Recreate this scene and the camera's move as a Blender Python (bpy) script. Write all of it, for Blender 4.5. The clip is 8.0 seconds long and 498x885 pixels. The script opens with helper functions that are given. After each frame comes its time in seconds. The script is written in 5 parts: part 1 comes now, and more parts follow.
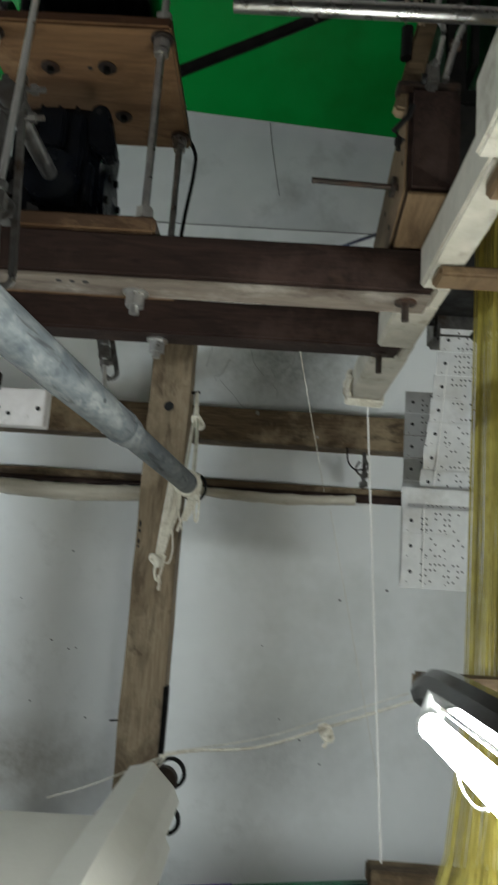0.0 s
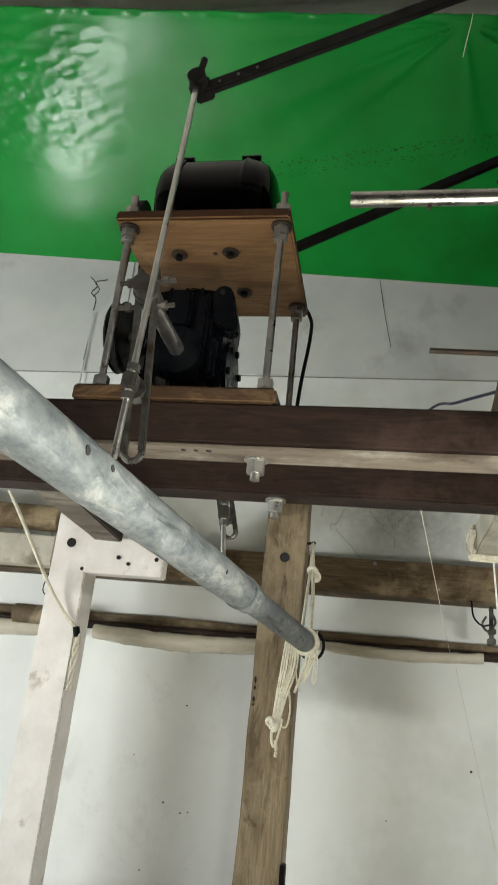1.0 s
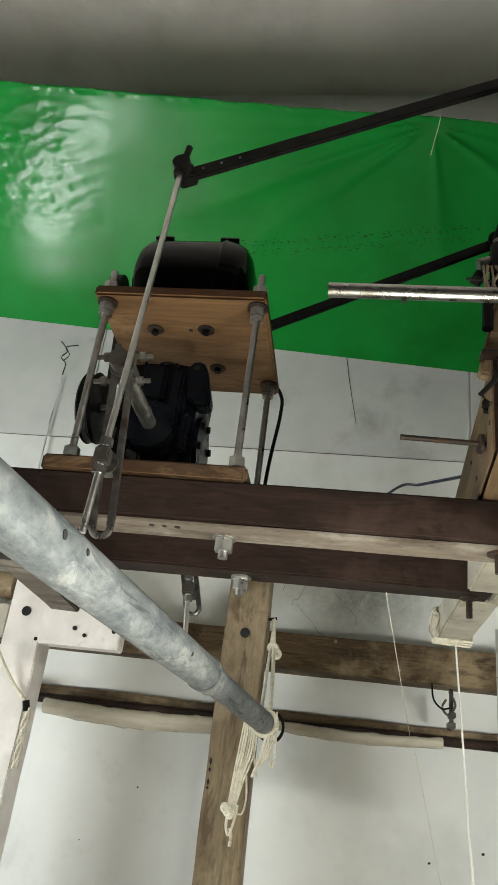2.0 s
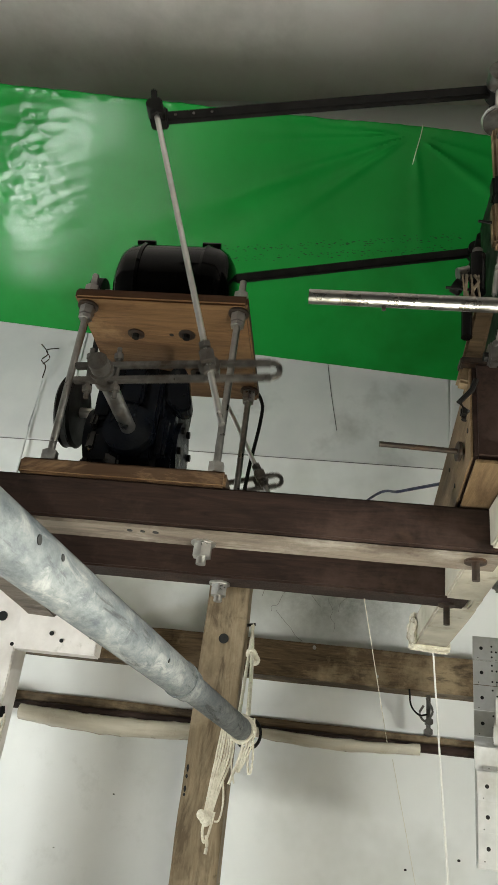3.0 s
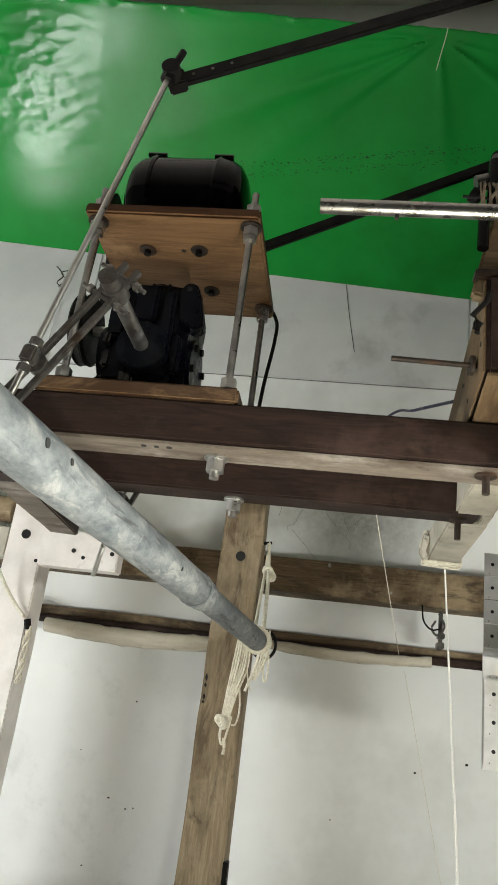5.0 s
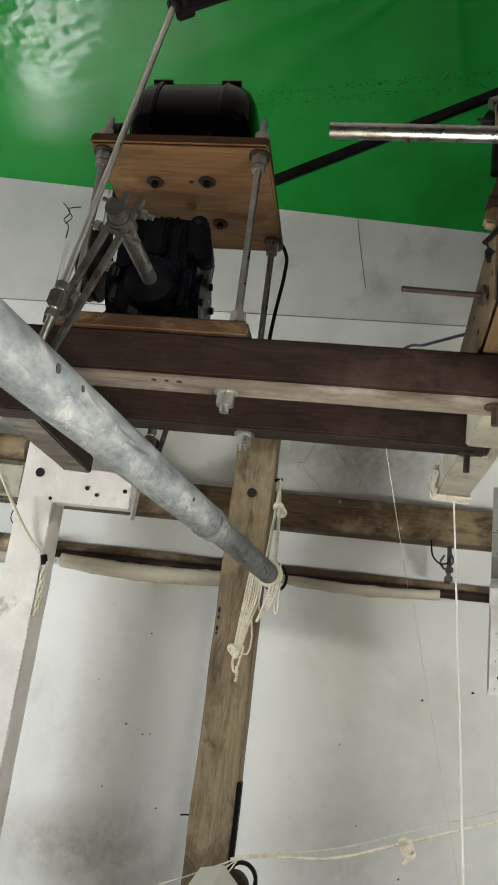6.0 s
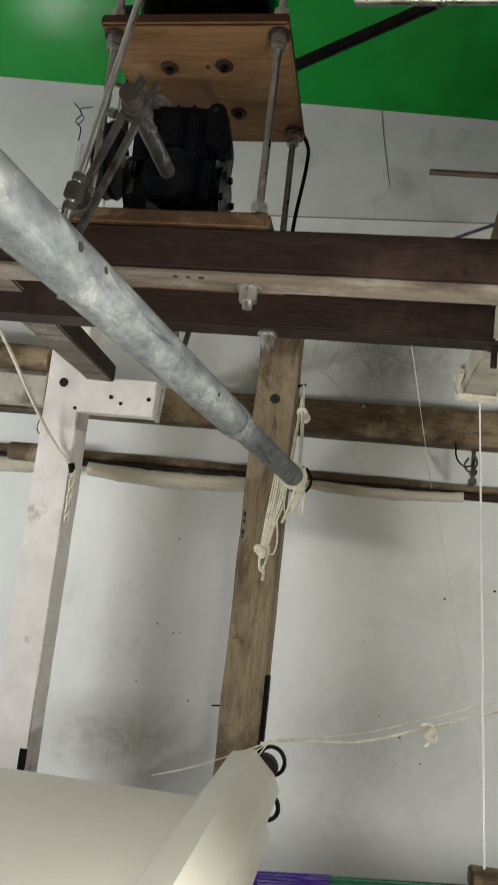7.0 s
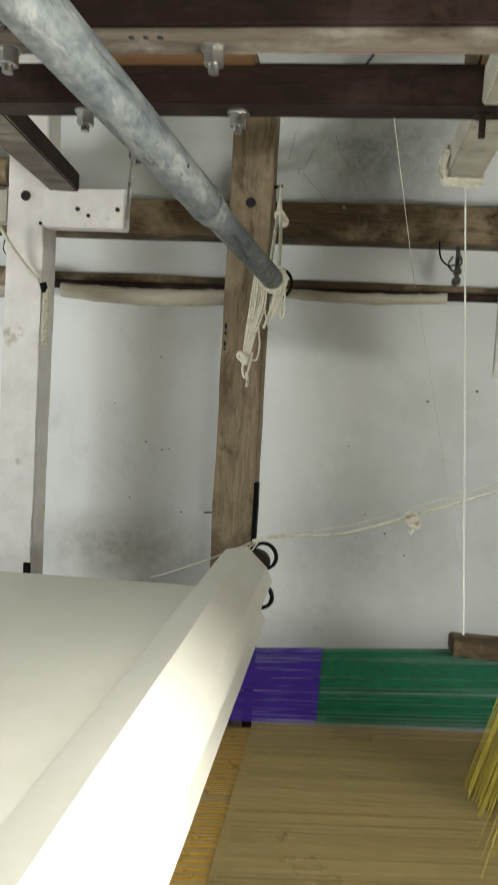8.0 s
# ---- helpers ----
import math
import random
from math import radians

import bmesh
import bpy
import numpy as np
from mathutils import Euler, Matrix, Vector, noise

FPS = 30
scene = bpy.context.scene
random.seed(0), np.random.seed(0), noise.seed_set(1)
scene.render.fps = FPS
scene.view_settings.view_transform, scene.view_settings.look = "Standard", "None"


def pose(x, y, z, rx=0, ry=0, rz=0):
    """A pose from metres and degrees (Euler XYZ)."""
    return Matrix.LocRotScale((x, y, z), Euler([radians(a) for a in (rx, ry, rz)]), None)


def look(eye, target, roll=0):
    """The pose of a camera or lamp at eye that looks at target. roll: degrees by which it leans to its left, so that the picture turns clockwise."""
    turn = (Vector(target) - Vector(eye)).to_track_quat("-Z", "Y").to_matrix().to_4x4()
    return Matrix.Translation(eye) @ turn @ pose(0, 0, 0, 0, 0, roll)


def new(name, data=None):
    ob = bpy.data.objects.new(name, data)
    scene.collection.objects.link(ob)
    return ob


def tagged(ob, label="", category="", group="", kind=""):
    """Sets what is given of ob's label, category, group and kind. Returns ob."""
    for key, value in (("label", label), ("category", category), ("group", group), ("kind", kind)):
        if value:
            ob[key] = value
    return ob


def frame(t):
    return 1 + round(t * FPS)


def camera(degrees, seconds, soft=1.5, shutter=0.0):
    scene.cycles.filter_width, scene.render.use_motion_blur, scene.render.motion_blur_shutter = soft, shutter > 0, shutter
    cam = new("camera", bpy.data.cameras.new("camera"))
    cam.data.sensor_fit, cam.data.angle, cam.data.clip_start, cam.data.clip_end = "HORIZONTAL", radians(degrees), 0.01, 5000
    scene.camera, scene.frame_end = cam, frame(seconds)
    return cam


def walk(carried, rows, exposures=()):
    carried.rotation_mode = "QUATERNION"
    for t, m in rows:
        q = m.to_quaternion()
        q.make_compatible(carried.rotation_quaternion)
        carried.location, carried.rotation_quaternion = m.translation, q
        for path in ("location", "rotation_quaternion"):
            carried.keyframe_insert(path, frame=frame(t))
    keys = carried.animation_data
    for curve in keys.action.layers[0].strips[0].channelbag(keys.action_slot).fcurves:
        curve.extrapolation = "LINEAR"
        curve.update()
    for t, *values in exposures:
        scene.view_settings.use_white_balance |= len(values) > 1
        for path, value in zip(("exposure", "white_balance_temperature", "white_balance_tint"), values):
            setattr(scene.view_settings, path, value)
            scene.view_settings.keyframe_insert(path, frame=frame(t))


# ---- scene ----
cam = camera(37.0, 8.0, soft=1.15, shutter=0.3)
PATH = [
    (0, (0.033, 0.159, 1.66), (-0.024, 2.124, 2.025), 4.0),
    (0.5, (0.02, 0.159, 1.693), (-0.282, 2.057, 2.248), 4.9),
    (1, (0.016, 0.149, 1.705), (-0.355, 1.989, 2.394), 6.2),
    (1.5, (0.008, 0.14, 1.714), (-0.32, 1.942, 2.519), 7.0),
    (2, (0.0, 0.138, 1.719), (-0.277, 1.92, 2.583), 7.4),
    (3.5, (0.005, 0.14, 1.721), (-0.216, 1.921, 2.604), 7.3),
    (4, (0.008, 0.139, 1.718), (-0.215, 1.944, 2.551), 7.5),
    (4.5, (0.013, 0.143, 1.709), (-0.237, 1.975, 2.47), 7.5),
    (6, (0.022, 0.14, 1.689), (-0.263, 2.043, 2.235), 7.2),
    (6.5, (0.022, 0.148, 1.671), (-0.286, 2.074, 2.112), 6.7),
    (7, (0.019, 0.149, 1.661), (-0.304, 2.097, 1.98), 6.4),
    (7.5, (0.02, 0.163, 1.63), (-0.291, 2.135, 1.753), 5.0),
    (8, (0.024, 0.179, 1.592), (-0.222, 2.161, 1.475), 3.3),
]
EXPOSURES = [(0.0, -0.7, 6050, 3), (0.5, -0.35, 6450, 3), (1.0, 0.1, 6700, 4), (1.5, 0.12, 6700, 4), (4.5, 0.24, 6700, 5), (6.5, -0.16, 6700, 8), (7.5, -0.32, 6650, 6), (8.0, -0.35, 6650, 4)]
walk(cam, [(t, look(eye, target, roll)) for t, eye, target, roll in PATH], EXPOSURES)

# ---- world and light ----
world = bpy.data.worlds.new("room_air")
scene.world = world
world.use_nodes = True
wn = world.node_tree
wn.nodes["Background"].inputs[0].default_value = (0.9, 0.95, 1.0, 1)
wn.nodes["Background"].inputs[1].default_value = 0.004

TUBE_POWER = 198.0
ROOM_POWER = 480.0
FILL_POWER = 430.0


# ---- materials ----
def nodes_of(name):
    m = bpy.data.materials.new(name)
    m.use_nodes = True
    nt = m.node_tree
    return m, nt, nt.nodes["Principled BSDF"]


def ramp(nt, source, stops):
    r = nt.nodes.new("ShaderNodeValToRGB")
    while len(r.color_ramp.elements) < len(stops):
        r.color_ramp.elements.new(0.5)
    for e, (p, c) in zip(r.color_ramp.elements, stops):
        e.position, e.color = p, (*c, 1)
    nt.links.new(source, r.inputs[0])
    return r.outputs[0]


def coords(nt, stretch=(1, 1, 1)):
    tc = nt.nodes.new("ShaderNodeTexCoord")
    mp = nt.nodes.new("ShaderNodeMapping")
    mp.inputs["Scale"].default_value = stretch
    nt.links.new(tc.outputs["Object"], mp.inputs["Vector"])
    return mp.outputs[0]


def grain(nt, vec, scale, detail=6.0, rough=0.6, distortion=0.0):
    n = nt.nodes.new("ShaderNodeTexNoise")
    n.inputs["Scale"].default_value = scale
    n.inputs["Detail"].default_value = detail
    n.inputs["Roughness"].default_value = rough
    n.inputs["Distortion"].default_value = distortion
    nt.links.new(vec, n.inputs["Vector"])
    return n.outputs["Fac"]


def blend(nt, fac, a, b, mode="MIX"):
    x = nt.nodes.new("ShaderNodeMix")
    x.data_type, x.blend_type = "RGBA", mode
    if isinstance(fac, float):
        x.inputs[0].default_value = fac
    else:
        nt.links.new(fac, x.inputs[0])
    for slot, v in ((6, a), (7, b)):
        if isinstance(v, tuple):
            x.inputs[slot].default_value = (*v, 1)
        else:
            nt.links.new(v, x.inputs[slot])
    return x.outputs[2]


def relief(nt, height, strength, distance, bsdf):
    b = nt.nodes.new("ShaderNodeBump")
    b.inputs["Strength"].default_value = strength
    b.inputs["Distance"].default_value = distance
    nt.links.new(height, b.inputs["Height"])
    nt.links.new(b.outputs[0], bsdf.inputs["Normal"])


def surface(name, dark, light, rough=0.6, metal=0.0, scale=12.0, stretch=(1, 1, 1), stain=None, stain_scale=3.0,
            stain_at=(0.5, 0.7), bump=0.15, bump_size=0.004, spread=(0.3, 0.7), coat=0.0, rough_swing=0.15, spec=0.35, scuff=None, mould_shade=()):
    """Two scales of variation: fine grain between two colours, and broad stains over it."""
    m, nt, bsdf = nodes_of(name)
    v = coords(nt, stretch)
    g = grain(nt, v, scale)
    col = ramp(nt, g, [(spread[0], dark), (spread[1], light)])
    if stain:
        s = grain(nt, coords(nt), stain_scale, 5.0, 0.65)
        mask = ramp(nt, s, [(stain_at[0], (0, 0, 0)), (stain_at[1], (1, 1, 1))])
        col = blend(nt, mask, col, stain)
    if scuff:
        f = grain(nt, coords(nt), 10.0, 8.0, 0.75)
        zone = grain(nt, coords(nt), 1.3, 2.0)
        mul = nt.nodes.new("ShaderNodeMath")
        mul.operation = "MULTIPLY"
        nt.links.new(ramp(nt, f, [(0.52, (0, 0, 0)), (0.72, (0.32, 0.32, 0.32))]), mul.inputs[0])
        nt.links.new(ramp(nt, zone, [(0.48, (0, 0, 0)), (0.62, (1, 1, 1))]), mul.inputs[1])
        col = blend(nt, mul.outputs[0], col, scuff)
    # soft round patches over the colour: mould, and one painted shadow
    for at, size, tone, amount in mould_shade:
        geo = nt.nodes.new("ShaderNodeNewGeometry")
        mp = nt.nodes.new("ShaderNodeMapping")
        mp.vector_type = "TEXTURE"
        mp.inputs["Location"].default_value = at
        mp.inputs["Scale"].default_value = size
        nt.links.new(geo.outputs["Position"], mp.inputs["Vector"])
        far = nt.nodes.new("ShaderNodeVectorMath")
        far.operation = "LENGTH"
        nt.links.new(mp.outputs[0], far.inputs[0])
        inside = ramp(nt, far.outputs["Value"], [(0.15, (amount,) * 3), (1.0, (0, 0, 0))])
        spots = ramp(nt, grain(nt, coords(nt), 17.0, 9.0, 0.78), [(0.36, (0.45, 0.45, 0.45)), (0.64, (1, 1, 1))])
        both = nt.nodes.new("ShaderNodeMath")
        both.operation = "MULTIPLY"
        nt.links.new(inside, both.inputs[0])
        nt.links.new(spots, both.inputs[1])
        col = blend(nt, both.outputs[0], col, tone)
    bsdf.inputs["Specular IOR Level"].default_value = spec
    nt.links.new(col, bsdf.inputs["Base Color"])
    lo, hi = max(0.03, rough - rough_swing), min(1.0, rough + rough_swing)
    nt.links.new(ramp(nt, grain(nt, coords(nt), scale * 0.6), [(0.3, (lo,) * 3), (0.7, (hi,) * 3)]), bsdf.inputs["Roughness"])
    bsdf.inputs["Metallic"].default_value = metal
    bsdf.inputs["Coat Weight"].default_value = coat
    if bump:
        relief(nt, g, bump, bump_size, bsdf)
    return m


def timber(name, dark, light, along, scale=9.0, knots=(0.05, 0.03, 0.02), worn=None, rough=0.65, bump=0.25, grime=None, grime_at=(0.53, 0.60), patch=(0.16, 4.5)):
    """Sawn wood with its grain along one axis, knots and grime."""
    m, nt, bsdf = nodes_of(name)
    st = [14.0, 14.0, 14.0]
    st["xyz".index(along)] = 1.2
    v = coords(nt, tuple(st))
    fine = grain(nt, v, scale * 0.6, 8.0, 0.72, 1.6)
    broad = grain(nt, coords(nt, tuple(0.35 * a for a in st)), 2.2, 3.0, 0.5, 0.8)
    col = ramp(nt, fine, [(0.32, dark), (0.68, light)])
    col = blend(nt, ramp(nt, broad, [(0.42, (0, 0, 0)), (0.62, (0.75, 0.75, 0.75))]), col, tuple(0.55 * a + 0.2 * b for a, b in zip(light, dark)))
    figure = grain(nt, coords(nt, tuple(0.22 * a + 0.35 for a in st)), 5.0, 6.0, 0.65, 1.4)
    col = blend(nt, ramp(nt, figure, [(0.5, (0, 0, 0)), (0.68, (0.7, 0.7, 0.7))]), col, tuple(0.8 * a for a in dark))
    col = blend(nt, ramp(nt, grain(nt, coords(nt), 11.0, 4.0), [(0.66, (0, 0, 0)), (0.74, (0.8, 0.8, 0.8))]), col, knots)
    if worn:
        col = blend(nt, ramp(nt, grain(nt, coords(nt), 4.0, 6.0, 0.7), [(0.5, (0, 0, 0)), (0.66, (0.8, 0.8, 0.8))]), col, worn)
    if grime:
        g = grain(nt, coords(nt, tuple(patch[0] * a + 0.5 for a in st)), patch[1], 7.0, 0.7, 1.0)
        col = blend(nt, ramp(nt, g, [(grime_at[0], (0, 0, 0)), (grime_at[1], (0.8, 0.8, 0.8))]), col, grime)
    nt.links.new(col, bsdf.inputs["Base Color"])
    bsdf.inputs["Roughness"].default_value = rough
    bsdf.inputs["Specular IOR Level"].default_value = 0.18
    relief(nt, fine, bump, 0.003, bsdf)
    return m


def zinc_coat(name):
    """Dull hot-dipped zinc: blotches, pale bloom, and dark streaks along the pipe."""
    m, nt, bsdf = nodes_of(name)
    fine = grain(nt, coords(nt, (1.0, 0.45, 1.0)), 55.0, 8.0, 0.72)
    col = ramp(nt, fine, [(0.33, (0.05, 0.06, 0.07)), (0.50, (0.115, 0.126, 0.13)), (0.66, (0.18, 0.188, 0.187))])
    bloom = grain(nt, coords(nt, (1.0, 0.5, 1.0)), 36.0, 7.0, 0.75, 0.8)
    col = blend(nt, ramp(nt, bloom, [(0.52, (0, 0, 0)), (0.62, (0.75, 0.75, 0.75))]), col, (0.255, 0.26, 0.252))
    patch = grain(nt, coords(nt, (1.0, 0.35, 1.0)), 12.0, 5.0, 0.6, 0.5)
    col = blend(nt, ramp(nt, patch, [(0.53, (0, 0, 0)), (0.64, (0.7, 0.7, 0.7))]), col, (0.06, 0.07, 0.08))
    streak = grain(nt, coords(nt, (1.0, 0.09, 1.0)), 48.0, 8.0, 0.7, 0.3)
    col = blend(nt, ramp(nt, streak, [(0.55, (0, 0, 0)), (0.62, (0.85, 0.85, 0.85))]), col, (0.02, 0.021, 0.022))
    nt.links.new(col, bsdf.inputs["Base Color"])
    nt.links.new(ramp(nt, bloom, [(0.35, (0.46,) * 3), (0.62, (0.7,) * 3)]), bsdf.inputs["Roughness"])
    bsdf.inputs["Metallic"].default_value = 0.30
    bsdf.inputs["Specular IOR Level"].default_value = 0.4
    relief(nt, fine, 0.2, 0.003, bsdf)
    return m


def glow(name, colour, power):
    m, nt, bsdf = nodes_of(name)
    bsdf.inputs["Base Color"].default_value = (0.9, 0.9, 0.9, 1)
    bsdf.inputs["Emission Color"].default_value = (*colour, 1)
    bsdf.inputs["Emission Strength"].default_value = power
    return m


PLASTER = surface("plaster", (0.80, 0.81, 0.80), (0.87, 0.88, 0.87), 0.8, scale=3.0, stain=(0.66, 0.67, 0.64), stain_scale=1.6, stain_at=(0.56, 0.80), bump=0.12, bump_size=0.006, spec=0.2, scuff=(0.50, 0.50, 0.47),
                  # second patch, low by the white post: the roller's shadow painted brown
                  mould_shade=(((0.08, 2.74, 2.43), (0.42, 1.0, 0.24), (0.22, 0.23, 0.22), 0.85), ((-0.72, 2.74, 1.03), (0.46, 1.0, 0.17), (0.27, 0.245, 0.195), 0.75), ((0.08, 2.74, 1.12), (0.38, 1.0, 0.22), (0.40, 0.40, 0.39), 0.5)))
SHEETING = surface("cement_sheet", (0.58, 0.59, 0.59), (0.70, 0.70, 0.69), 0.75, scale=4.0, stain=(0.34, 0.34, 0.33), stain_scale=2.4, stain_at=(0.57, 0.8), bump=0.08)
CEILING = surface("ceiling_paint", (0.85, 0.765, 0.73), (0.91, 0.85, 0.82), 0.85, scale=5.0, stain=(0.72, 0.66, 0.62), stain_scale=2.0, bump=0.06)
FLOOR = surface("cement_floor", (0.16, 0.15, 0.14), (0.28, 0.27, 0.25), 0.8, scale=6.0, stain=(0.1, 0.1, 0.09), bump=0.2)
TARP = surface("green_plastic", (0.009, 0.20, 0.028), (0.015, 0.275, 0.044), 0.23, scale=2.0, stain=(0.01, 0.155, 0.02), stain_scale=1.2, bump=0.0, coat=0.0, rough_swing=0.04, spec=0.20)
GRIT = surface("green_black_dirt", (0.004, 0.03, 0.006), (0.008, 0.05, 0.012), 0.8, scale=30.0, bump=0.0)
ROSEWOOD = timber("dark_hardwood", (0.008, 0.0045, 0.0036), (0.034, 0.0185, 0.014), "x", worn=(0.058, 0.036, 0.029), grime=(0.009, 0.006, 0.005), grime_at=(0.55, 0.68), patch=(0.2, 3.5))
ROSEWOOD_Y = timber("dark_hardwood_deep", (0.009, 0.005, 0.004), (0.034, 0.0185, 0.014), "y", worn=(0.050, 0.031, 0.025))
PALE = timber("sawn_underside", (0.10, 0.08, 0.064), (0.21, 0.175, 0.142), "x", worn=(0.31, 0.28, 0.245), grime=(0.075, 0.055, 0.042), grime_at=(0.52, 0.62), patch=(0.2, 4.0))
POSTWOOD = timber("weathered_post_wood", (0.165, 0.118, 0.072), (0.35, 0.275, 0.182), "z", knots=(0.07, 0.046, 0.026), worn=(0.36, 0.29, 0.20), grime=(0.085, 0.060, 0.037), grime_at=(0.505, 0.60), patch=(0.10, 3.2))
RAILWOOD = timber("rail_wood", (0.045, 0.029, 0.017), (0.185, 0.128, 0.072), "x", worn=(0.35, 0.27, 0.17), grime=(0.030, 0.021, 0.014), grime_at=(0.52, 0.62), patch=(0.14, 3.0))
BOARDWOOD = timber("varnished_board_wood", (0.080, 0.041, 0.019), (0.225, 0.130, 0.063), "x", knots=(0.035, 0.014, 0.007), rough=0.5, worn=(0.27, 0.17, 0.088), grime=(0.060, 0.027, 0.012), grime_at=(0.53, 0.64), patch=(0.2, 5.0))
LOWEDGE = timber("oily_board_edge", (0.085, 0.048, 0.025), (0.20, 0.125, 0.067), "x", knots=(0.03, 0.013, 0.008), rough=0.55, worn=(0.22, 0.145, 0.085), grime=(0.030, 0.015, 0.009), grime_at=(0.47, 0.56), patch=(0.08, 4.0))
# the same varnished wood, coloured darker to hold the shade on its edges
EDGEWOOD = timber("shaded_board_edge", (0.026, 0.011, 0.006), (0.070, 0.031, 0.014), "x", worn=(0.13, 0.068, 0.032), rough=0.5)
BLOCKWOOD = timber("pale_block_wood", (0.095, 0.060, 0.032), (0.215, 0.145, 0.082), "y", knots=(0.12, 0.06, 0.022), grime=(0.06, 0.036, 0.02), grime_at=(0.55, 0.66))
CREAMWOOD = surface("cream_painted_wood", (0.34, 0.315, 0.26), (0.49, 0.46, 0.39), 0.65, scale=16.0, stain=(0.15, 0.125, 0.09), stain_scale=9.0, stain_at=(0.56, 0.70), bump=0.3, scuff=(0.13, 0.10, 0.07))
WHITEWOOD = surface("white_painted_wood", (0.70, 0.655, 0.625), (0.84, 0.80, 0.775), 0.6, scale=14.0, stain=(0.33, 0.28, 0.22), stain_scale=9.0, stain_at=(0.63, 0.75), bump=0.2, scuff=(0.30, 0.25, 0.2))
GALVANISED = zinc_coat("galvanised_steel")
STEEL = surface("bright_steel", (0.66, 0.65, 0.61), (0.84, 0.83, 0.80), 0.33, 1.0, 40.0, bump=0.03, rough_swing=0.08)
CHROME = surface("dull_chrome", (0.30, 0.295, 0.28), (0.42, 0.41, 0.39), 0.30, 1.0, 40.0, bump=0.03, rough_swing=0.1)
ZINC = surface("zinc_thread", (0.31, 0.305, 0.29), (0.50, 0.49, 0.465), 0.38, 1.0, 60.0, bump=0.08, stain=(0.40, 0.375, 0.34), stain_scale=14.0)
RUST = surface("rusty_iron", (0.016, 0.012, 0.010), (0.060, 0.044, 0.035), 0.6, 0.5, 40.0, stain=(0.085, 0.042, 0.022), stain_scale=18.0, bump=0.2)
IRON = surface("dark_iron", (0.003, 0.003, 0.003), (0.010, 0.009, 0.008), 0.5, 0.1, 30.0, bump=0.1, spec=0.12)
LINK = surface("worn_link_iron", (0.10, 0.095, 0.087), (0.24, 0.23, 0.215), 0.36, 0.9, 30.0, stain=(0.075, 0.055, 0.042), stain_scale=16.0, bump=0.12)
ENAMEL = surface("black_enamel", (0.0012, 0.0012, 0.0012), (0.0022, 0.0022, 0.0022), 0.13, 0.0, 20.0, bump=0.02, coat=0.0, rough_swing=0.04, spec=0.13)
OIL = surface("wet_gear_oil", (0.004, 0.004, 0.004), (0.012, 0.011, 0.010), 0.08, 0.0, 30.0, bump=0.0, rough_swing=0.03, spec=0.7)
NAVY = surface("navy_gearbox_paint", (0.0008, 0.0013, 0.0026), (0.0026, 0.0040, 0.0072), 0.40, 0.0, 30.0, stain=(0.005, 0.0055, 0.006), stain_scale=14.0, bump=0.5, rough_swing=0.28, coat=0.0, spec=0.16)
RUBBER = surface("belt_rubber", (0.010, 0.010, 0.010), (0.025, 0.024, 0.023), 0.7, scale=50.0)
COTTON = surface("cotton_rope", (0.60, 0.56, 0.46), (0.80, 0.76, 0.65), 0.9, scale=160.0, bump=0.4, stain=(0.50, 0.44, 0.34), stain_scale=30.0)
TWINE = surface("dirty_rag", (0.10, 0.075, 0.05), (0.22, 0.17, 0.12), 0.9, scale=120.0, bump=0.3)
CORD = surface("white_nylon_cord", (0.7, 0.69, 0.66), (0.85, 0.84, 0.80), 0.6, scale=200.0, bump=0.2)
CLOTH = surface("white_cloth", (0.62, 0.594, 0.532), (0.70, 0.674, 0.61), 0.85, scale=90.0, stretch=(1, 12, 1), bump=0.12, bump_size=0.001, stain=(0.60, 0.57, 0.505), stain_scale=2.0)
CARD = surface("punched_card", (0.52, 0.52, 0.52), (0.64, 0.64, 0.63), 0.7, scale=30.0, bump=0.03, stain=(0.44, 0.43, 0.40), stain_scale=8.0)
HOLE = surface("punched_hole", (0.010, 0.010, 0.010), (0.02, 0.02, 0.02), 0.9, scale=30.0, bump=0.0)
GOLDCLOTH = surface("gold_tissue", (0.20, 0.12, 0.018), (0.42, 0.27, 0.05), 0.36, 0.6, 60.0, stretch=(1, 20, 1), bump=0.1)
GOLD = surface("gold_yarn", (0.17, 0.13, 0.06), (0.30, 0.235, 0.11), 0.36, 0.35, 8.0, stretch=(1, 45, 1), bump=0.0)
HARNESS = surface("yellow_harness_thread", (0.24, 0.19, 0.02), (0.44, 0.37, 0.07), 0.5, 0.0, 40.0, bump=0.0)
PURPLE = surface("purple_yarn", (0.035, 0.012, 0.20), (0.08, 0.035, 0.36), 0.5, scale=50.0, bump=0.0)
GREENYARN = surface("green_yarn", (0.004, 0.055, 0.024), (0.012, 0.15, 0.07), 0.5, scale=50.0, bump=0.0)
BROWNCLOTH = surface("brown_weave", (0.105, 0.085, 0.048), (0.17, 0.14, 0.085), 0.7, scale=70.0, stretch=(1, 9, 1), bump=0.2)
BARE = surface("bare_cement", (0.11, 0.105, 0.10), (0.18, 0.175, 0.165), 0.9, scale=3.0, stain=(0.08, 0.078, 0.072), stain_scale=1.2, spec=0.2)
WEBBED = surface("plastic_wrap", (0.42, 0.375, 0.29), (0.64, 0.595, 0.50), 0.28, scale=14.0, stretch=(0.3, 2.2, 2.2), bump=0.25)
BLUEWIRE = surface("blue_wire", (0.004, 0.008, 0.05), (0.008, 0.016, 0.09), 0.4, scale=50.0, bump=0.0)
TUBE_GLOW = glow("tube_glow", (1.0, 0.99, 0.93), TUBE_POWER)
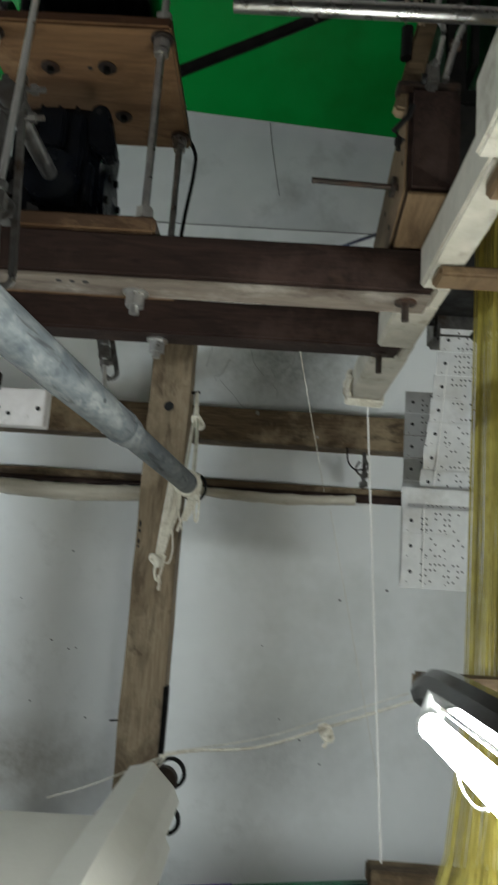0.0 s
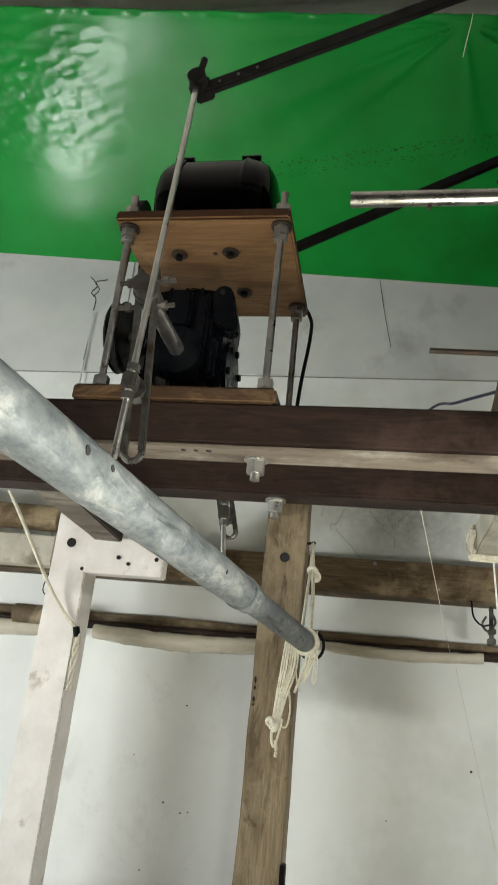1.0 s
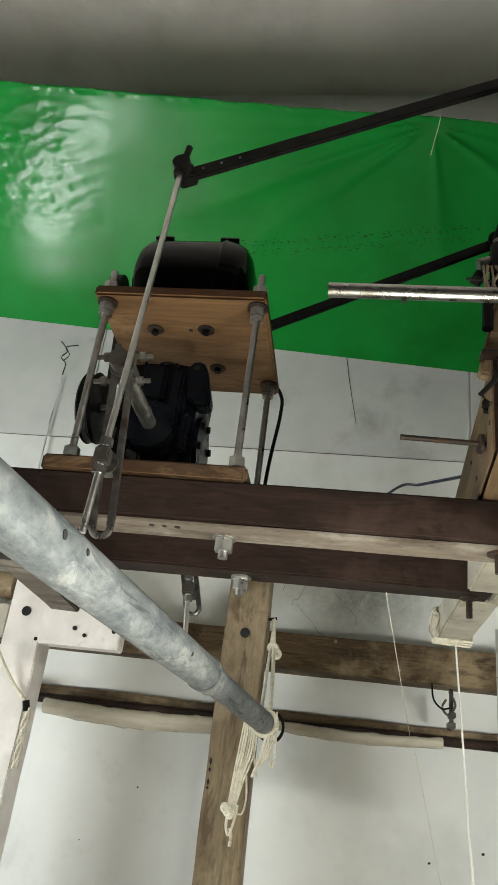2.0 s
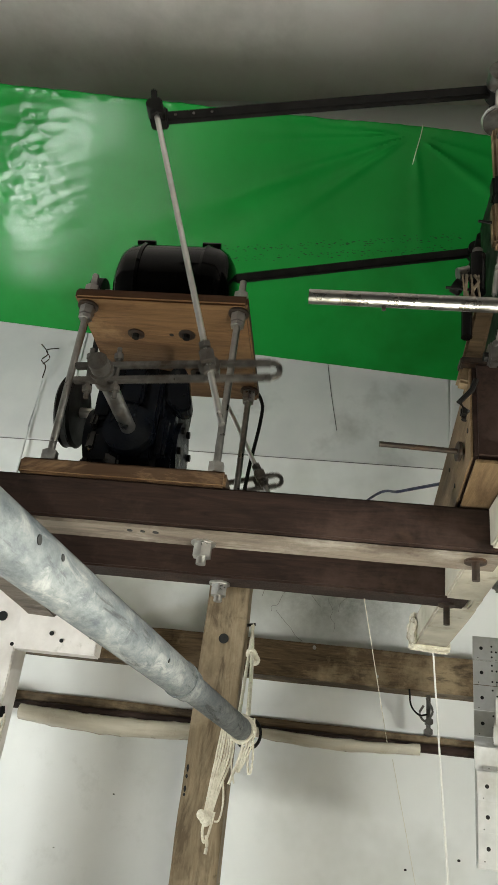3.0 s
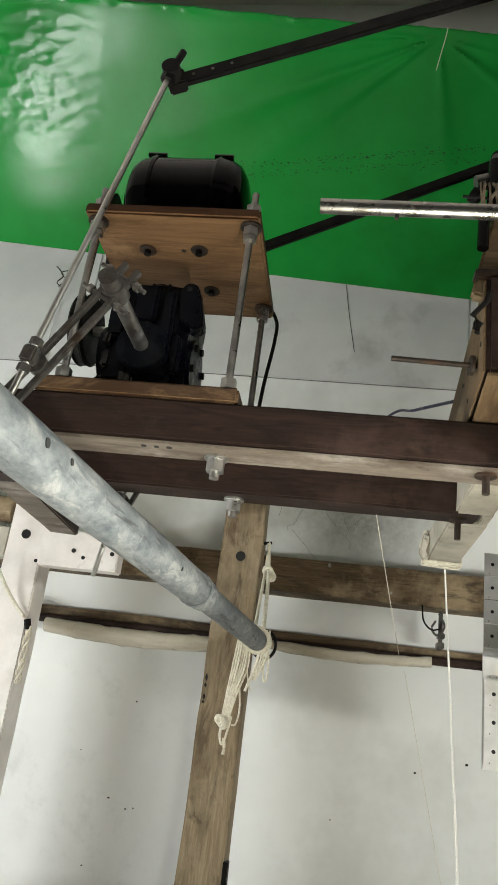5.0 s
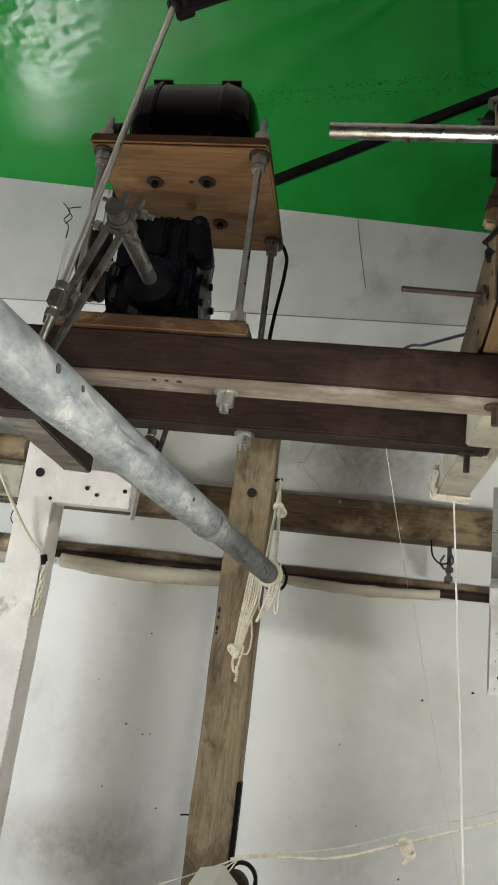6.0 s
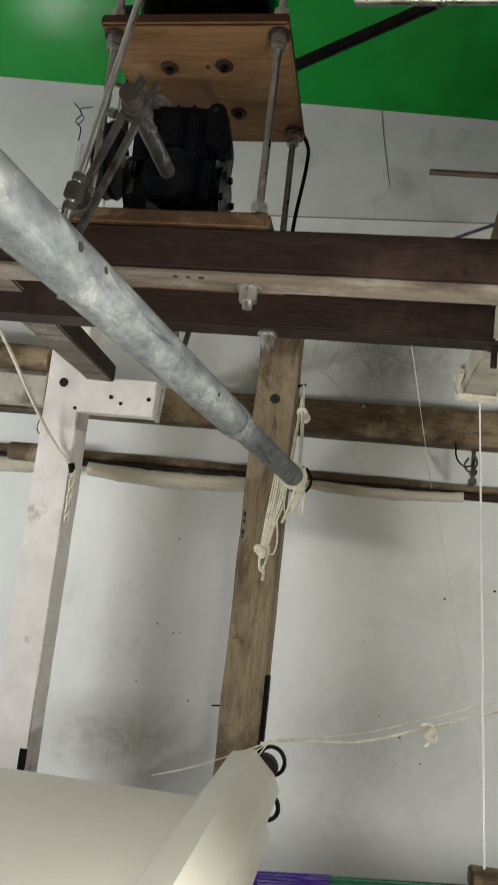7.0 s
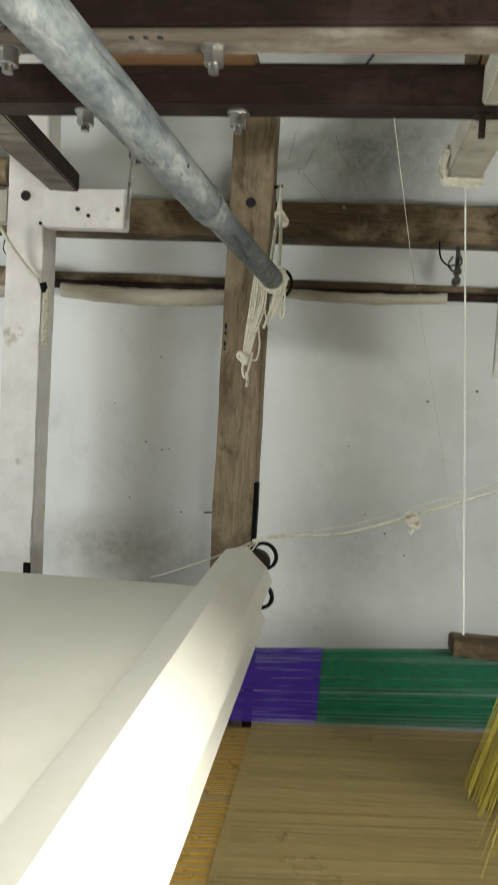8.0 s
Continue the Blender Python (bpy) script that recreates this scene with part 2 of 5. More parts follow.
ROOM_GLOW = glow("room_tube_glow", (0.95, 0.98, 1.0), ROOM_POWER)
FILL_GLOW = glow("fill_tube_glow", (1.0, 0.99, 0.95), FILL_POWER)
CAP = surface("lamp_cap", (0.6, 0.6, 0.58), (0.75, 0.75, 0.72), 0.4, scale=30.0, bump=0.0)


# ---- building helpers ----
ORIGIN = {}


def thing(name, at, label, category, group="", kind=""):
    ob = new(name)
    ob.empty_display_size = 0.05
    ob.location = at
    ORIGIN[ob.name] = Vector(at)
    return tagged(ob, label, category, group, kind)


def part(name, bm, material, parent=None, label="", smooth=False):
    """Links a bmesh, given in the world's metres, as one mesh under a thing or a part."""
    if parent is not None:
        bmesh.ops.translate(bm, verts=bm.verts, vec=-ORIGIN[parent.name])
    me = bpy.data.meshes.new(name)
    bmesh.ops.recalc_face_normals(bm, faces=bm.faces)
    if smooth:
        for f in bm.faces:
            f.smooth = True
        for e in bm.edges:
            if len(e.link_faces) == 2 and e.calc_face_angle(0) > 0.6:
                e.smooth = False
    bm.to_mesh(me)
    bm.free()
    for m in material if isinstance(material, (list, tuple)) else (material,):
        me.materials.append(m)
    ob = new(name, me)
    if parent is not None:
        ob.parent = parent
        ORIGIN[ob.name] = ORIGIN[parent.name]
    else:
        ORIGIN[ob.name] = Vector((0, 0, 0))
    return tagged(ob, label)


def box(x0, x1, y0, y1, z0, z1, bevel=0.003, bm=None):
    bm2 = bmesh.new()
    bmesh.ops.create_cube(bm2, size=1, matrix=Matrix.LocRotScale(((x0 + x1) / 2, (y0 + y1) / 2, (z0 + z1) / 2), None, (x1 - x0, y1 - y0, z1 - z0)))
    if bevel:
        bmesh.ops.bevel(bm2, geom=bm2.edges[:], offset=bevel, segments=2, affect="EDGES")
    return join(bm, bm2) if bm else bm2


def join(bm, other):
    me = bpy.data.meshes.new("joined")
    other.to_mesh(me)
    other.free()
    bm.from_mesh(me)
    bpy.data.meshes.remove(me)
    return bm


def rough_timber(x0, x1, y0, y1, z0, z1, along, seed=0, wobble=0.002, bevel=0.004):
    """A sawn timber with slightly uneven faces and worn corners."""
    bm = box(x0, x1, y0, y1, z0, z1, bevel)
    axis = "xyz".index(along)
    a, b = (x0, y0, z0)[axis], (x1, y1, z1)[axis]
    n = max(4, int((b - a) / 0.06))
    for i in range(1, n):
        co, no = Vector((0, 0, 0)), Vector((0, 0, 0))
        co[axis], no[axis] = a + (b - a) * i / n, 1
        bmesh.ops.bisect_plane(bm, geom=bm.verts[:] + bm.edges[:] + bm.faces[:], plane_co=co, plane_no=no)
    for v in bm.verts:
        w = noise.noise_vector(v.co * 7.0 + Vector((seed, 0, 0)))
        w[axis] = 0
        v.co += w * wobble
    return bm


def rod(p0, p1, r, seg=12, bm=None, r2=None):
    bm = bm or bmesh.new()
    p0, p1 = Vector(p0), Vector(p1)
    d = p1 - p0
    m = Matrix.Translation((p0 + p1) / 2) @ d.to_track_quat("Z", "Y").to_matrix().to_4x4()
    bmesh.ops.create_cone(bm, cap_ends=True, segments=seg, radius1=r, radius2=r if r2 is None else r2, depth=d.length, matrix=m)
    return bm


def strand(points, r, seg=6, bm=None):
    """A round line through points."""
    bm = bm or bmesh.new()
    pts = [Vector(p) for p in points]
    rings = []
    for i, p in enumerate(pts):
        d = (pts[min(i + 1, len(pts) - 1)] - pts[max(i - 1, 0)]).normalized()
        q = d.to_track_quat("Z", "Y")
        rings.append([bm.verts.new(p + q @ Vector((r * math.cos(2 * math.pi * k / seg), r * math.sin(2 * math.pi * k / seg), 0))) for k in range(seg)])
    for a, b in zip(rings, rings[1:]):
        for k in range(seg):
            bm.faces.new((a[k], a[(k + 1) % seg], b[(k + 1) % seg], b[k]))
    bm.faces.new(rings[0][::-1])
    bm.faces.new(rings[-1])
    return bm


def curve_points(points, n=8):
    """A smooth line through a few points."""
    p = [Vector(a) for a in points]
    p = [2 * p[0] - p[1]] + p + [2 * p[-1] - p[-2]]
    out = []
    for i in range(1, len(p) - 2):
        for k in range(n):
            t = k / n
            a, b, c, d = p[i - 1], p[i], p[i + 1], p[i + 2]
            out.append(0.5 * (2 * b + (c - a) * t + (2 * a - 5 * b + 4 * c - d) * t * t + (3 * b - 3 * c + d - a) * t ** 3))
    return out + [p[-2]]


def hexnut(at, axis, across, height, bm=None):
    at, axis = Vector(at), Vector(axis).normalized()
    return rod(at - axis * height / 2, at + axis * height / 2, across / 1.732, 6, bm)


def ring(at, axis, r, wire, bm=None, seg=24, a0=0.0, a1=360.0):
    q = Vector(axis).normalized().to_track_quat("Z", "Y")
    pts = [Vector(at) + q @ Vector((r * math.cos(radians(a0 + (a1 - a0) * k / seg)), r * math.sin(radians(a0 + (a1 - a0) * k / seg)), 0)) for k in range(seg + 1)]
    return strand(pts, wire, 6, bm)


# ---- the room ----
WALL_Y = 2.74
wall_back = part("wall_back", box(-5.0, 5.0, WALL_Y, WALL_Y + 0.23, 0, 5.05, 0), PLASTER)
tagged(wall_back, "grey-white plastered wall with smudges and hairline cracks", "wall", kind="structure")
# unseen walls added to close the room, dark to cut bounced light
for nm, b in (("wall_left", (-5.2, -5.0, -5, 2.97)), ("wall_right", (5.0, 5.2, -5, 2.97)), ("wall_front", (-5.2, 5.2, -5.2, -5))):
    tagged(part(nm, box(*b, 0, 5.05, 0), BARE), "unseen dark grey wall closing the workshop", "wall", kind="structure")
tagged(part("floor", box(-5.2, 5.2, -5.2, 2.97, -0.2, 0, 0), FLOOR), "grey cement floor of the workshop", "floor", kind="structure")
CEIL_Z = 4.95
tagged(part("ceiling", box(-5.2, 5.2, -5.2, 2.97, CEIL_Z, CEIL_Z + 0.15, 0), CEILING), "off-white sheeted ceiling above the looms", "ceiling", kind="structure")

# cement sheets on the upper wall, above the plaster
sheets = [(-2.9, -1.085), (-1.08, 0.437), (0.442, 1.9)]
for x0, x1 in sheets:
    for z0, z1 in ((2.955, 4.7),):
        o = part("panel", box(x0, x1, WALL_Y - 0.008, WALL_Y - 0.0005, z0, z1, 0.002), SHEETING)
        o.parent = wall_back

# green plastic sheet, hung from wall to ceiling
TIE = (0.2, 0.97)


def tarp_point(x, s):
    """A point of the sheet: s runs from the wall up to the sheet's free edge."""
    zb, zt = 3.375 - 0.085 * x, 3.875 - 0.126 * x
    edge = (0.006 * noise.noise(Vector((x * 9, 3, 0))) + 0.004 * noise.noise(Vector((x * 31, 5, 0)))) * (s > 0.98)
    n = noise.noise(Vector((x * 1.3, s * 1.2, 2))) * 0.016
    n += 0.0016 * noise.noise(Vector((x * 3.0 - s * 4.0, s * 6.0 + x * 2.0, 5)))
    crisp = max(0.0, min(1.0, (s - 0.30) * 3.0)) * max(0.04, min(1.0, (-0.90 - x) * 3.2))
    cells = noise.voronoi(Vector((x * 10.0 + s * 8.0 + 0.5 * noise.noise(Vector((x * 9, s * 9, 4))), s * 24.0 - x * 6.0, 1.5)))[0]
    n += crisp * 0.0046 * cells[0]
    small = noise.voronoi(Vector((x * 34.0 + s * 12.0, s * 48.0 - x * 12.0, 3.5)))[0]
    n += crisp * 0.0012 * small[0]
    n += crisp * 0.0012 * abs(noise.noise(Vector((x * 24.0, s * 30.0 + x * 9, 3))))
    # folds that fan out from the tied point
    dx, ds = x - TIE[0], (s - TIE[1]) * 0.9
    far, ang = math.hypot(dx, ds), math.atan2(ds, dx) % (2 * math.pi)
    for a, high, wide in ((3.16, 0.007, 0.035), (3.27, 0.010, 0.05), (3.53, 0.011, 0.06), (3.76, 0.007, 0.07), (5.80, 0.009, 0.07), (6.12, 0.006, 0.05), (4.9, 0.004, 0.1)):
        n += 1.7 * high * math.exp(-((ang - a) / wide) ** 2) * min(1.0, far / 0.08) * math.exp(-far / 0.45)
    pull = math.exp(-(dx ** 2) / 0.05) * (s ** 2) * 0.03
    w = min(1.0, 6 * s, 5 * (1 - s) + 0.3)
    return Vector((x, 2.715 - 0.765 * s - 0.7 * n * w - 0.4 * pull, zb + (zt - zb) * s - 0.7 * n * w + edge))


def tarp_sheet():
    bm = bmesh.new()
    nx, nz = 460, 150
    grid = [[bm.verts.new(tarp_point(-2.6 + 3.9 * i / nx, k / nz)) for k in range(nz + 1)] for i in range(nx + 1)]
    for i in range(nx):
        for k in range(nz):
            bm.faces.new((grid[i][k], grid[i + 1][k], grid[i + 1][k + 1], grid[i][k + 1]))
    return bm


tarp = part("plastic_sheet", tarp_sheet(), TARP, smooth=True)
solid = tarp.modifiers.new("thickness", "SOLIDIFY")
solid.thickness = 0.002
tagged(tarp, "glossy green plastic sheet hung under the ceiling, creased", "tarpaulin")
specks = bmesh.new()
random.seed(21)
for k in range(260):
    x = random.uniform(-0.50, 0.40)
    row = 0.0 if random.random() < 0.6 else -0.042
    s_ = 0.525 + 0.19 * (x + 0.1) + row + random.gauss(0, 0.008)
    c = tarp_point(x, s_) + Vector((0, -0.0015, -0.0023))
    wx, wy = random.uniform(0.0015, 0.0075), random.uniform(0.0008, 0.0022)
    tip = Vector((0, -0.837, 0.547)) * wy
    specks.faces.new([specks.verts.new(c + v) for v in (Vector((-wx, 0, 0)), -tip, Vector((wx, 0, 0)), tip)])
tagged(part("dirt_speck", specks, GRIT, tarp), "dark dirt specks along an old fold", kind="stuff")


def fleck(parent, name, x, y, z, sx, sz, seed):
    """A small irregular chip or stain plug, proud of the surface."""
    bm = bmesh.new()
    vs = [bm.verts.new((x + sx * (0.7 + 0.3 * noise.noise(Vector((k * 1.7, seed, 0)))) * math.cos(k * 0.785), y, z + sz * (0.7 + 0.3 * noise.noise(Vector((k * 2.1, seed, 4)))) * math.sin(k * 0.785))) for k in range(8)]
    f = bm.faces.new(vs)
    g = bmesh.ops.extrude_face_region(bm, geom=[f])
    bmesh.ops.translate(bm, verts=[v for v in g["geom"] if isinstance(v, bmesh.types.BMVert)], vec=(0, 0.006, 0))
    return part(name, bm, HOLE, parent)


for x, z, r in ((0.302, 1.617, 0.006), (0.46, 1.66, 0.007), (-0.62, 1.72, 0.004), (0.05, 1.45, 0.003)):
    tagged(fleck(None, "nail", x, WALL_Y - 0.004, z, r, r * 0.8, x * 9), "dark nail stub driven into the plaster", "nail")


def crack(pts, r=0.0012):
    return strand(curve_points(pts, 6), r, 4)


o = part("crack", crack([(-0.047, WALL_Y - 0.009, 3.386), (-0.025, WALL_Y - 0.009, 3.25), (0.007, WALL_Y - 0.009, 3.084)], 0.0010), HOLE)
tagged(o, "hairline crack in the cement sheet", "crack", kind="structure")
for x0, x1 in sheets:
    tagged(part("joint", box(x0, x1, WALL_Y - 0.003, WALL_Y + 0.002, 2.9525, 2.9545, 0), BARE), "dark joint under the cement sheets", "joint", kind="structure")

hook = thing("wall_hook", (-1.22, 2.72, 3.3), "rusty twisted wire hook on the upper wall", "hook")
part("wire", strand(curve_points([(-1.27, 2.725, 3.40), (-1.235, 2.69, 3.36), (-1.215, 2.69, 3.33), (-1.235, 2.69, 3.30), (-1.21, 2.69, 3.27), (-1.215, 2.70, 3.22)], 5), 0.0025, 6), RUST, hook, smooth=True)
part("twist", strand(curve_points([(-1.19, 2.725, 3.385), (-1.225, 2.69, 3.35), (-1.2, 2.685, 3.31), (-1.225, 2.69, 3.28)], 5), 0.0022, 6), RUST, hook, smooth=True)
conduit = thing("wall_conduit", (-1.22, 2.72, 2.9), "thin pale conduit running down the wall", "conduit")
part("tube", strand([(-1.222, 2.722, 3.22), (-1.226, 2.722, 3.0), (-1.215, 2.722, 2.24)], 0.0035, 8), SHEETING, conduit, smooth=True)
string = thing("hanging_string", (0.19, 1.95, 3.9), "pale string holding up the edge of the plastic sheet", "string")
part("strand", strand(curve_points([(0.226, 1.945, 3.852), (0.222, 1.925, 3.838), (0.216, 1.935, 3.80), (0.205, 1.97, 3.76), (0.198, 2.00, 3.735)], 6), 0.0016, 5), COTTON, string)
lath = thing("ceiling_lath", (0.6, 1.98, 4.4), "grey batten along a ceiling sheet joint", "batten", kind="structure")
part("strip", box(0.30, 2.9, 2.13, 2.15, CEIL_Z - 0.012, CEIL_Z + 0.002, 0.002), RUST, lath)
part("joint", box(0.303, 0.309, -5.0, 2.13, CEIL_Z - 0.004, CEIL_Z + 0.002, 0), RUST, lath)
cbeam = thing("ceiling_beam", (-1.6, 1.75, 4.4), "weathered timber beam under the ceiling", "beam")
part("timber", rough_timber(-2.95, -0.55, 1.72, 1.82, CEIL_Z - 0.06, CEIL_Z, "x", 21), RAILWOOD, cbeam)

# ---- wall timbers and posts ----
def bolt_hole(parent, x, y, z, r, name="bolt_hole"):
    """A dark countersunk hole, a shallow plug with a rim."""
    part(name, rod((x, y + 0.004, z), (x, y - 0.0012, z), r, 14), HOLE, parent)


post = thing("wooden_post", (-0.298, 2.52, 0), "weathered brown wooden post, scarred, standing before the wall", "post")
part("shaft", rough_timber(-0.364, -0.233, 2.47, 2.575, 0.0, 2.60, "z", 1, 0.003), POSTWOOD, post)
bolt_hole(post, -0.297, 2.468, 2.19, 0.0155)
for z, h in ((1.812, 0.014), (1.79, 0.008), (1.757, 0.012), (1.742, 0.006)):
    fleck(post, "gouge", -0.353, 2.4655, z, 0.005, h, z * 7)
part("iron_strap", rough_timber(-0.236, -0.222, 2.462, 2.50, 1.05, 1.335, "z", 9, 0.002, 0.002), IRON, post, "black iron strap on the post's edge")
part("nail", rod((-0.362, 2.48, 1.228), (-0.385, 2.45, 1.230), 0.0025, 6), IRON, post)
part("nail", rod((-0.232, 2.50, 2.245), (-0.205, 2.50, 2.25), 0.005, 8), IRON, post)

wpost = thing("wooden_post", (-0.99, 2.48, 0), "white-painted wooden post, chipped and scuffed", "post")
part("shaft", rough_timber(-1.06, -0.935, 2.43, 2.53, 0.0, 2.62, "z", 2, 0.003), WHITEWOOD, wpost)
bolt_hole(wpost, -1.0, 2.428, 2.183, 0.0155)
bolt_hole(wpost, -0.948, 2.428, 2.10, 0.006)
part("iron_plate", box(-0.958, -0.936, 2.424, 2.431, 0.96, 1.03, 0.001), IRON, wpost)
wblock = thing("wooden_block", (-0.8, 2.45, 2.085), "white-painted wooden block with bolt holes fixed to the post", "block")
part("body", rough_timber(-0.932, -0.672, 2.40, 2.46, 2.085, 2.203, "x", 3), WHITEWOOD, wblock)
for x, z, r in ((-0.819, 2.139, 0.007), (-0.784, 2.12, 0.006), (-0.693, 2.14, 0.007)):
    bolt_hole(wblock, x, 2.398, z, r)

lblock = thing("wooden_block", (-1.3, 2.46, 2.10), "pale worn wooden rail butting against the white post", "block")
part("body", rough_timber(-2.2, -1.063, 2.44, 2.50, 2.105, 2.205, "x", 33), CREAMWOOD, lblock)

crossbeam = thing("wall_beam", (0, 2.66, 2.12), "weathered brown timber beam with pale scars along the wall", "beam")
part("timber", rough_timber(-2.9, 2.4, 2.62, 2.735, 2.12, 2.235, "x", 4, 0.003), RAILWOOD, crossbeam)
part("nail", rod((-0.016, 2.63, 2.22), (-0.016, 2.61, 2.22), 0.006, 8), ZINC, crossbeam)
part("nail", rod((0.19, 2.63, 2.15), (0.19, 2.612, 2.15), 0.004, 8), ZINC, crossbeam)

rail = thing("wall_rail", (0, 2.68, 1.94), "dark wooden rail with plastic-wrapped pole along the wall", "rail")
part("board", rough_timber(-2.6, 1.5, 2.70, 2.735, 1.955, 1.998, "x", 11, 0.003), RAILWOOD, rail)
part("pole", rod((-2.4, 2.672, 1.945), (1.4, 2.672, 1.962), 0.014, 10), ROSEWOOD, rail, smooth=True)


def wrapped(x0, x1, zc, seed, r=0.026):
    bm = bmesh.new()
    n, seg, rings = 26, 12, []
    for i in range(n + 1):
        x = x0 + (x1 - x0) * i / n
        s = i / n
        rr = r * (0.84 + 0.16 * math.sin(math.pi * min(1, max(0, s * 0.94 + 0.03)))) + 0.004 * noise.noise(Vector((x * 14, seed, 0)))
        sag = -0.012 * math.sin(math.pi * s)
        rings.append([bm.verts.new((x, 2.655 + rr * math.cos(2 * math.pi * k / seg), zc + sag + rr * (1 + 0.15 * noise.noise(Vector((x * 30, k, seed)))) * math.sin(2 * math.pi * k / seg))) for k in range(seg)])
    for a, b in zip(rings, rings[1:]):
        for k in range(seg):
            bm.faces.new((a[k], a[(k + 1) % seg], b[(k + 1) % seg], b[k]))
    bm.faces.new(rings[0][::-1])
    bm.faces.new(rings[-1])
    return bm


part("wrapping", wrapped(-0.958, -0.355, 1.928, 1, 0.029), WEBBED, rail, "crumpled clear plastic wrapping", smooth=True)
part("wrapping", wrapped(-0.22, 0.33, 1.950, 2, 0.018), WEBBED, rail, "crumpled clear plastic wrapping", smooth=True)
part("wrapping", wrapped(-1.9, -1.12, 1.925, 3, 0.03), WEBBED, rail, "crumpled clear plastic wrapping", smooth=True)
part("wire_loop", strand(curve_points([(0.29, 2.61, 2.12), (0.295, 2.60, 2.07), (0.32, 2.60, 2.045), (0.345, 2.61, 2.05)], 6), 0.003, 5), IRON, rail)
part("bracket", rod((0.352, 2.63, 2.11), (0.352, 2.63, 1.99), 0.007, 8), LINK, rail)
part("clamp", hexnut((0.352, 2.62, 2.03), (0, 1, 0), 0.022, 0.03), LINK, rail)
part("bracket_hook", strand(curve_points([(0.345, 2.62, 2.10), (0.362, 2.61, 2.06), (0.340, 2.61, 2.03), (0.322, 2.61, 2.05), (0.334, 2.61, 2.075)], 5), 0.004, 6), LINK, rail, smooth=True)
part("clamp", hexnut((0.35, 2.62, 2.0), (0, 1, 0), 0.024, 0.03), LINK, rail)

log = thing("round_pole", (-1.5, 2.5, 2.3), "rough round wooden pole end resting beside the post", "pole")
part("timber", rod((-2.6, 2.52, 2.32), (-1.085, 2.50, 2.275), 0.045, 16), RAILWOOD, log, smooth=True)
log2 = thing("round_pole", (-1.5, 2.6, 1.97), "round wooden pole stub lying on the wall rail", "pole")
part("timber", rod((-1.25, 2.64, 1.965), (-1.075, 2.63, 1.965), 0.034, 14), POSTWOOD, log2, smooth=True)

# rope over the white post, with its twisted tail
wrope = thing("cotton_rope", (-1.0, 2.4, 1.9), "pale cotton rope slung round the white post", "rope")
part("line", strand(curve_points([(-1.16, 2.25, 2.30), (-1.13, 2.30, 2.23), (-1.04, 2.38, 2.05), (-0.985, 2.415, 1.965), (-0.92, 2.42, 1.905)], 8), 0.006, 7), COTTON, wrope, smooth=True)
part("knot", rod((-0.925, 2.41, 1.915), (-0.918, 2.415, 1.885), 0.011, 8), IRON, wrope)
for k in range(3):
    pts = [(-0.915 + 0.008 * math.sin(2.1 * k + 8 * s), 2.415 + 0.008 * math.cos(2.1 * k + 8 * s), 1.895 - 0.17 * s) for s in [i / 10 for i in range(11)]]
    part("tail", strand(pts, 0.004, 5), COTTON, wrope)
wire = thing("hanging_wire", (-1.1, 2.6, 2.05), "thin grey wire hanging from the wall beam", "wire")
part("strand", strand(curve_points([(-1.135, 2.61, 2.13), (-1.15, 2.60, 2.05), (-1.12, 2.60, 2.01), (-1.155, 2.61, 1.97)], 5), 0.002, 5), IRON, wire)

def cast_rag(at):
    bm = bmesh.new()
    bmesh.ops.create_icosphere(bm, subdivisions=3, radius=1.0)
    for v in bm.verts:
        k = 1 + 0.35 * noise.noise(v.co * 2.6)
        v.co = Vector((at[0] + 0.013 * v.co.x * k, at[1] + 0.05 * v.co.y * k, at[2] + 0.03 * v.co.z * k))
    return bm


# ---- overhead beams ----
def nut_and_bolt(parent, x, y, z, across=0.027):
    part("washer", rod((x, y, z + 0.002), (x, y, z - 0.003), across * 0.75, 18), ZINC, parent, smooth=True)
    n = part("nut", hexnut((x, y, z - 0.014), (0, 0, 1), across, 0.021), ZINC, parent)
    part("bolt_end", rod((x, y, z - 0.02), (x, y, z - 0.036), 0.008, 12), ZINC, n, smooth=True)


beam_a = thing("overhead_beam", (0, 1.26, 2.102), "dark hardwood beam with a pale sawn underside, carrying the motor stand", "beam")
part("timber", rough_timber(-1.5, 0.263, 1.222, 1.295, 2.104, 2.174, "x", 5, 0.0015), ROSEWOOD, beam_a)
part("underside", rough_timber(-1.5, 0.262, 1.2245, 1.2925, 2.0965, 2.1025, "x", 12, 0.0006, 0.001), PALE, beam_a, "pale rough-sawn underside")
nut_and_bolt(beam_a, -0.195, 1.272, 2.0965)
for x, r in ((-0.31, 0.0045), (-0.289, 0.004), (-0.268, 0.005)):
    part("drill_hole", rod((x, 1.24, 2.10), (x, 1.24, 2.0955), r, 10), HOLE, beam_a)
part("end_bolt", rod((0.226, 1.245, 2.10), (0.226, 1.245, 2.065), 0.006, 10), RUST, beam_a)
part("end_washer", rod((0.226, 1.245, 2.0965), (0.226, 1.245, 2.0925), 0.017, 16), RUST, beam_a)
beam_b = thing("overhead_beam", (0, 1.54, 2.11), "dark hardwood beam, smoke-stained, carrying the motor stand", "beam")
part("timber", rough_timber(-1.5, 0.268, 1.505, 1.575, 2.11, 2.18, "x", 6, 0.0015), ROSEWOOD, beam_b)
nut_and_bolt(beam_b, -0.2, 1.548, 2.109)
nut_and_bolt(beam_b, -0.488, 1.548, 2.109)
nut_and_bolt(beam_a, -0.51, 1.272, 2.0965)
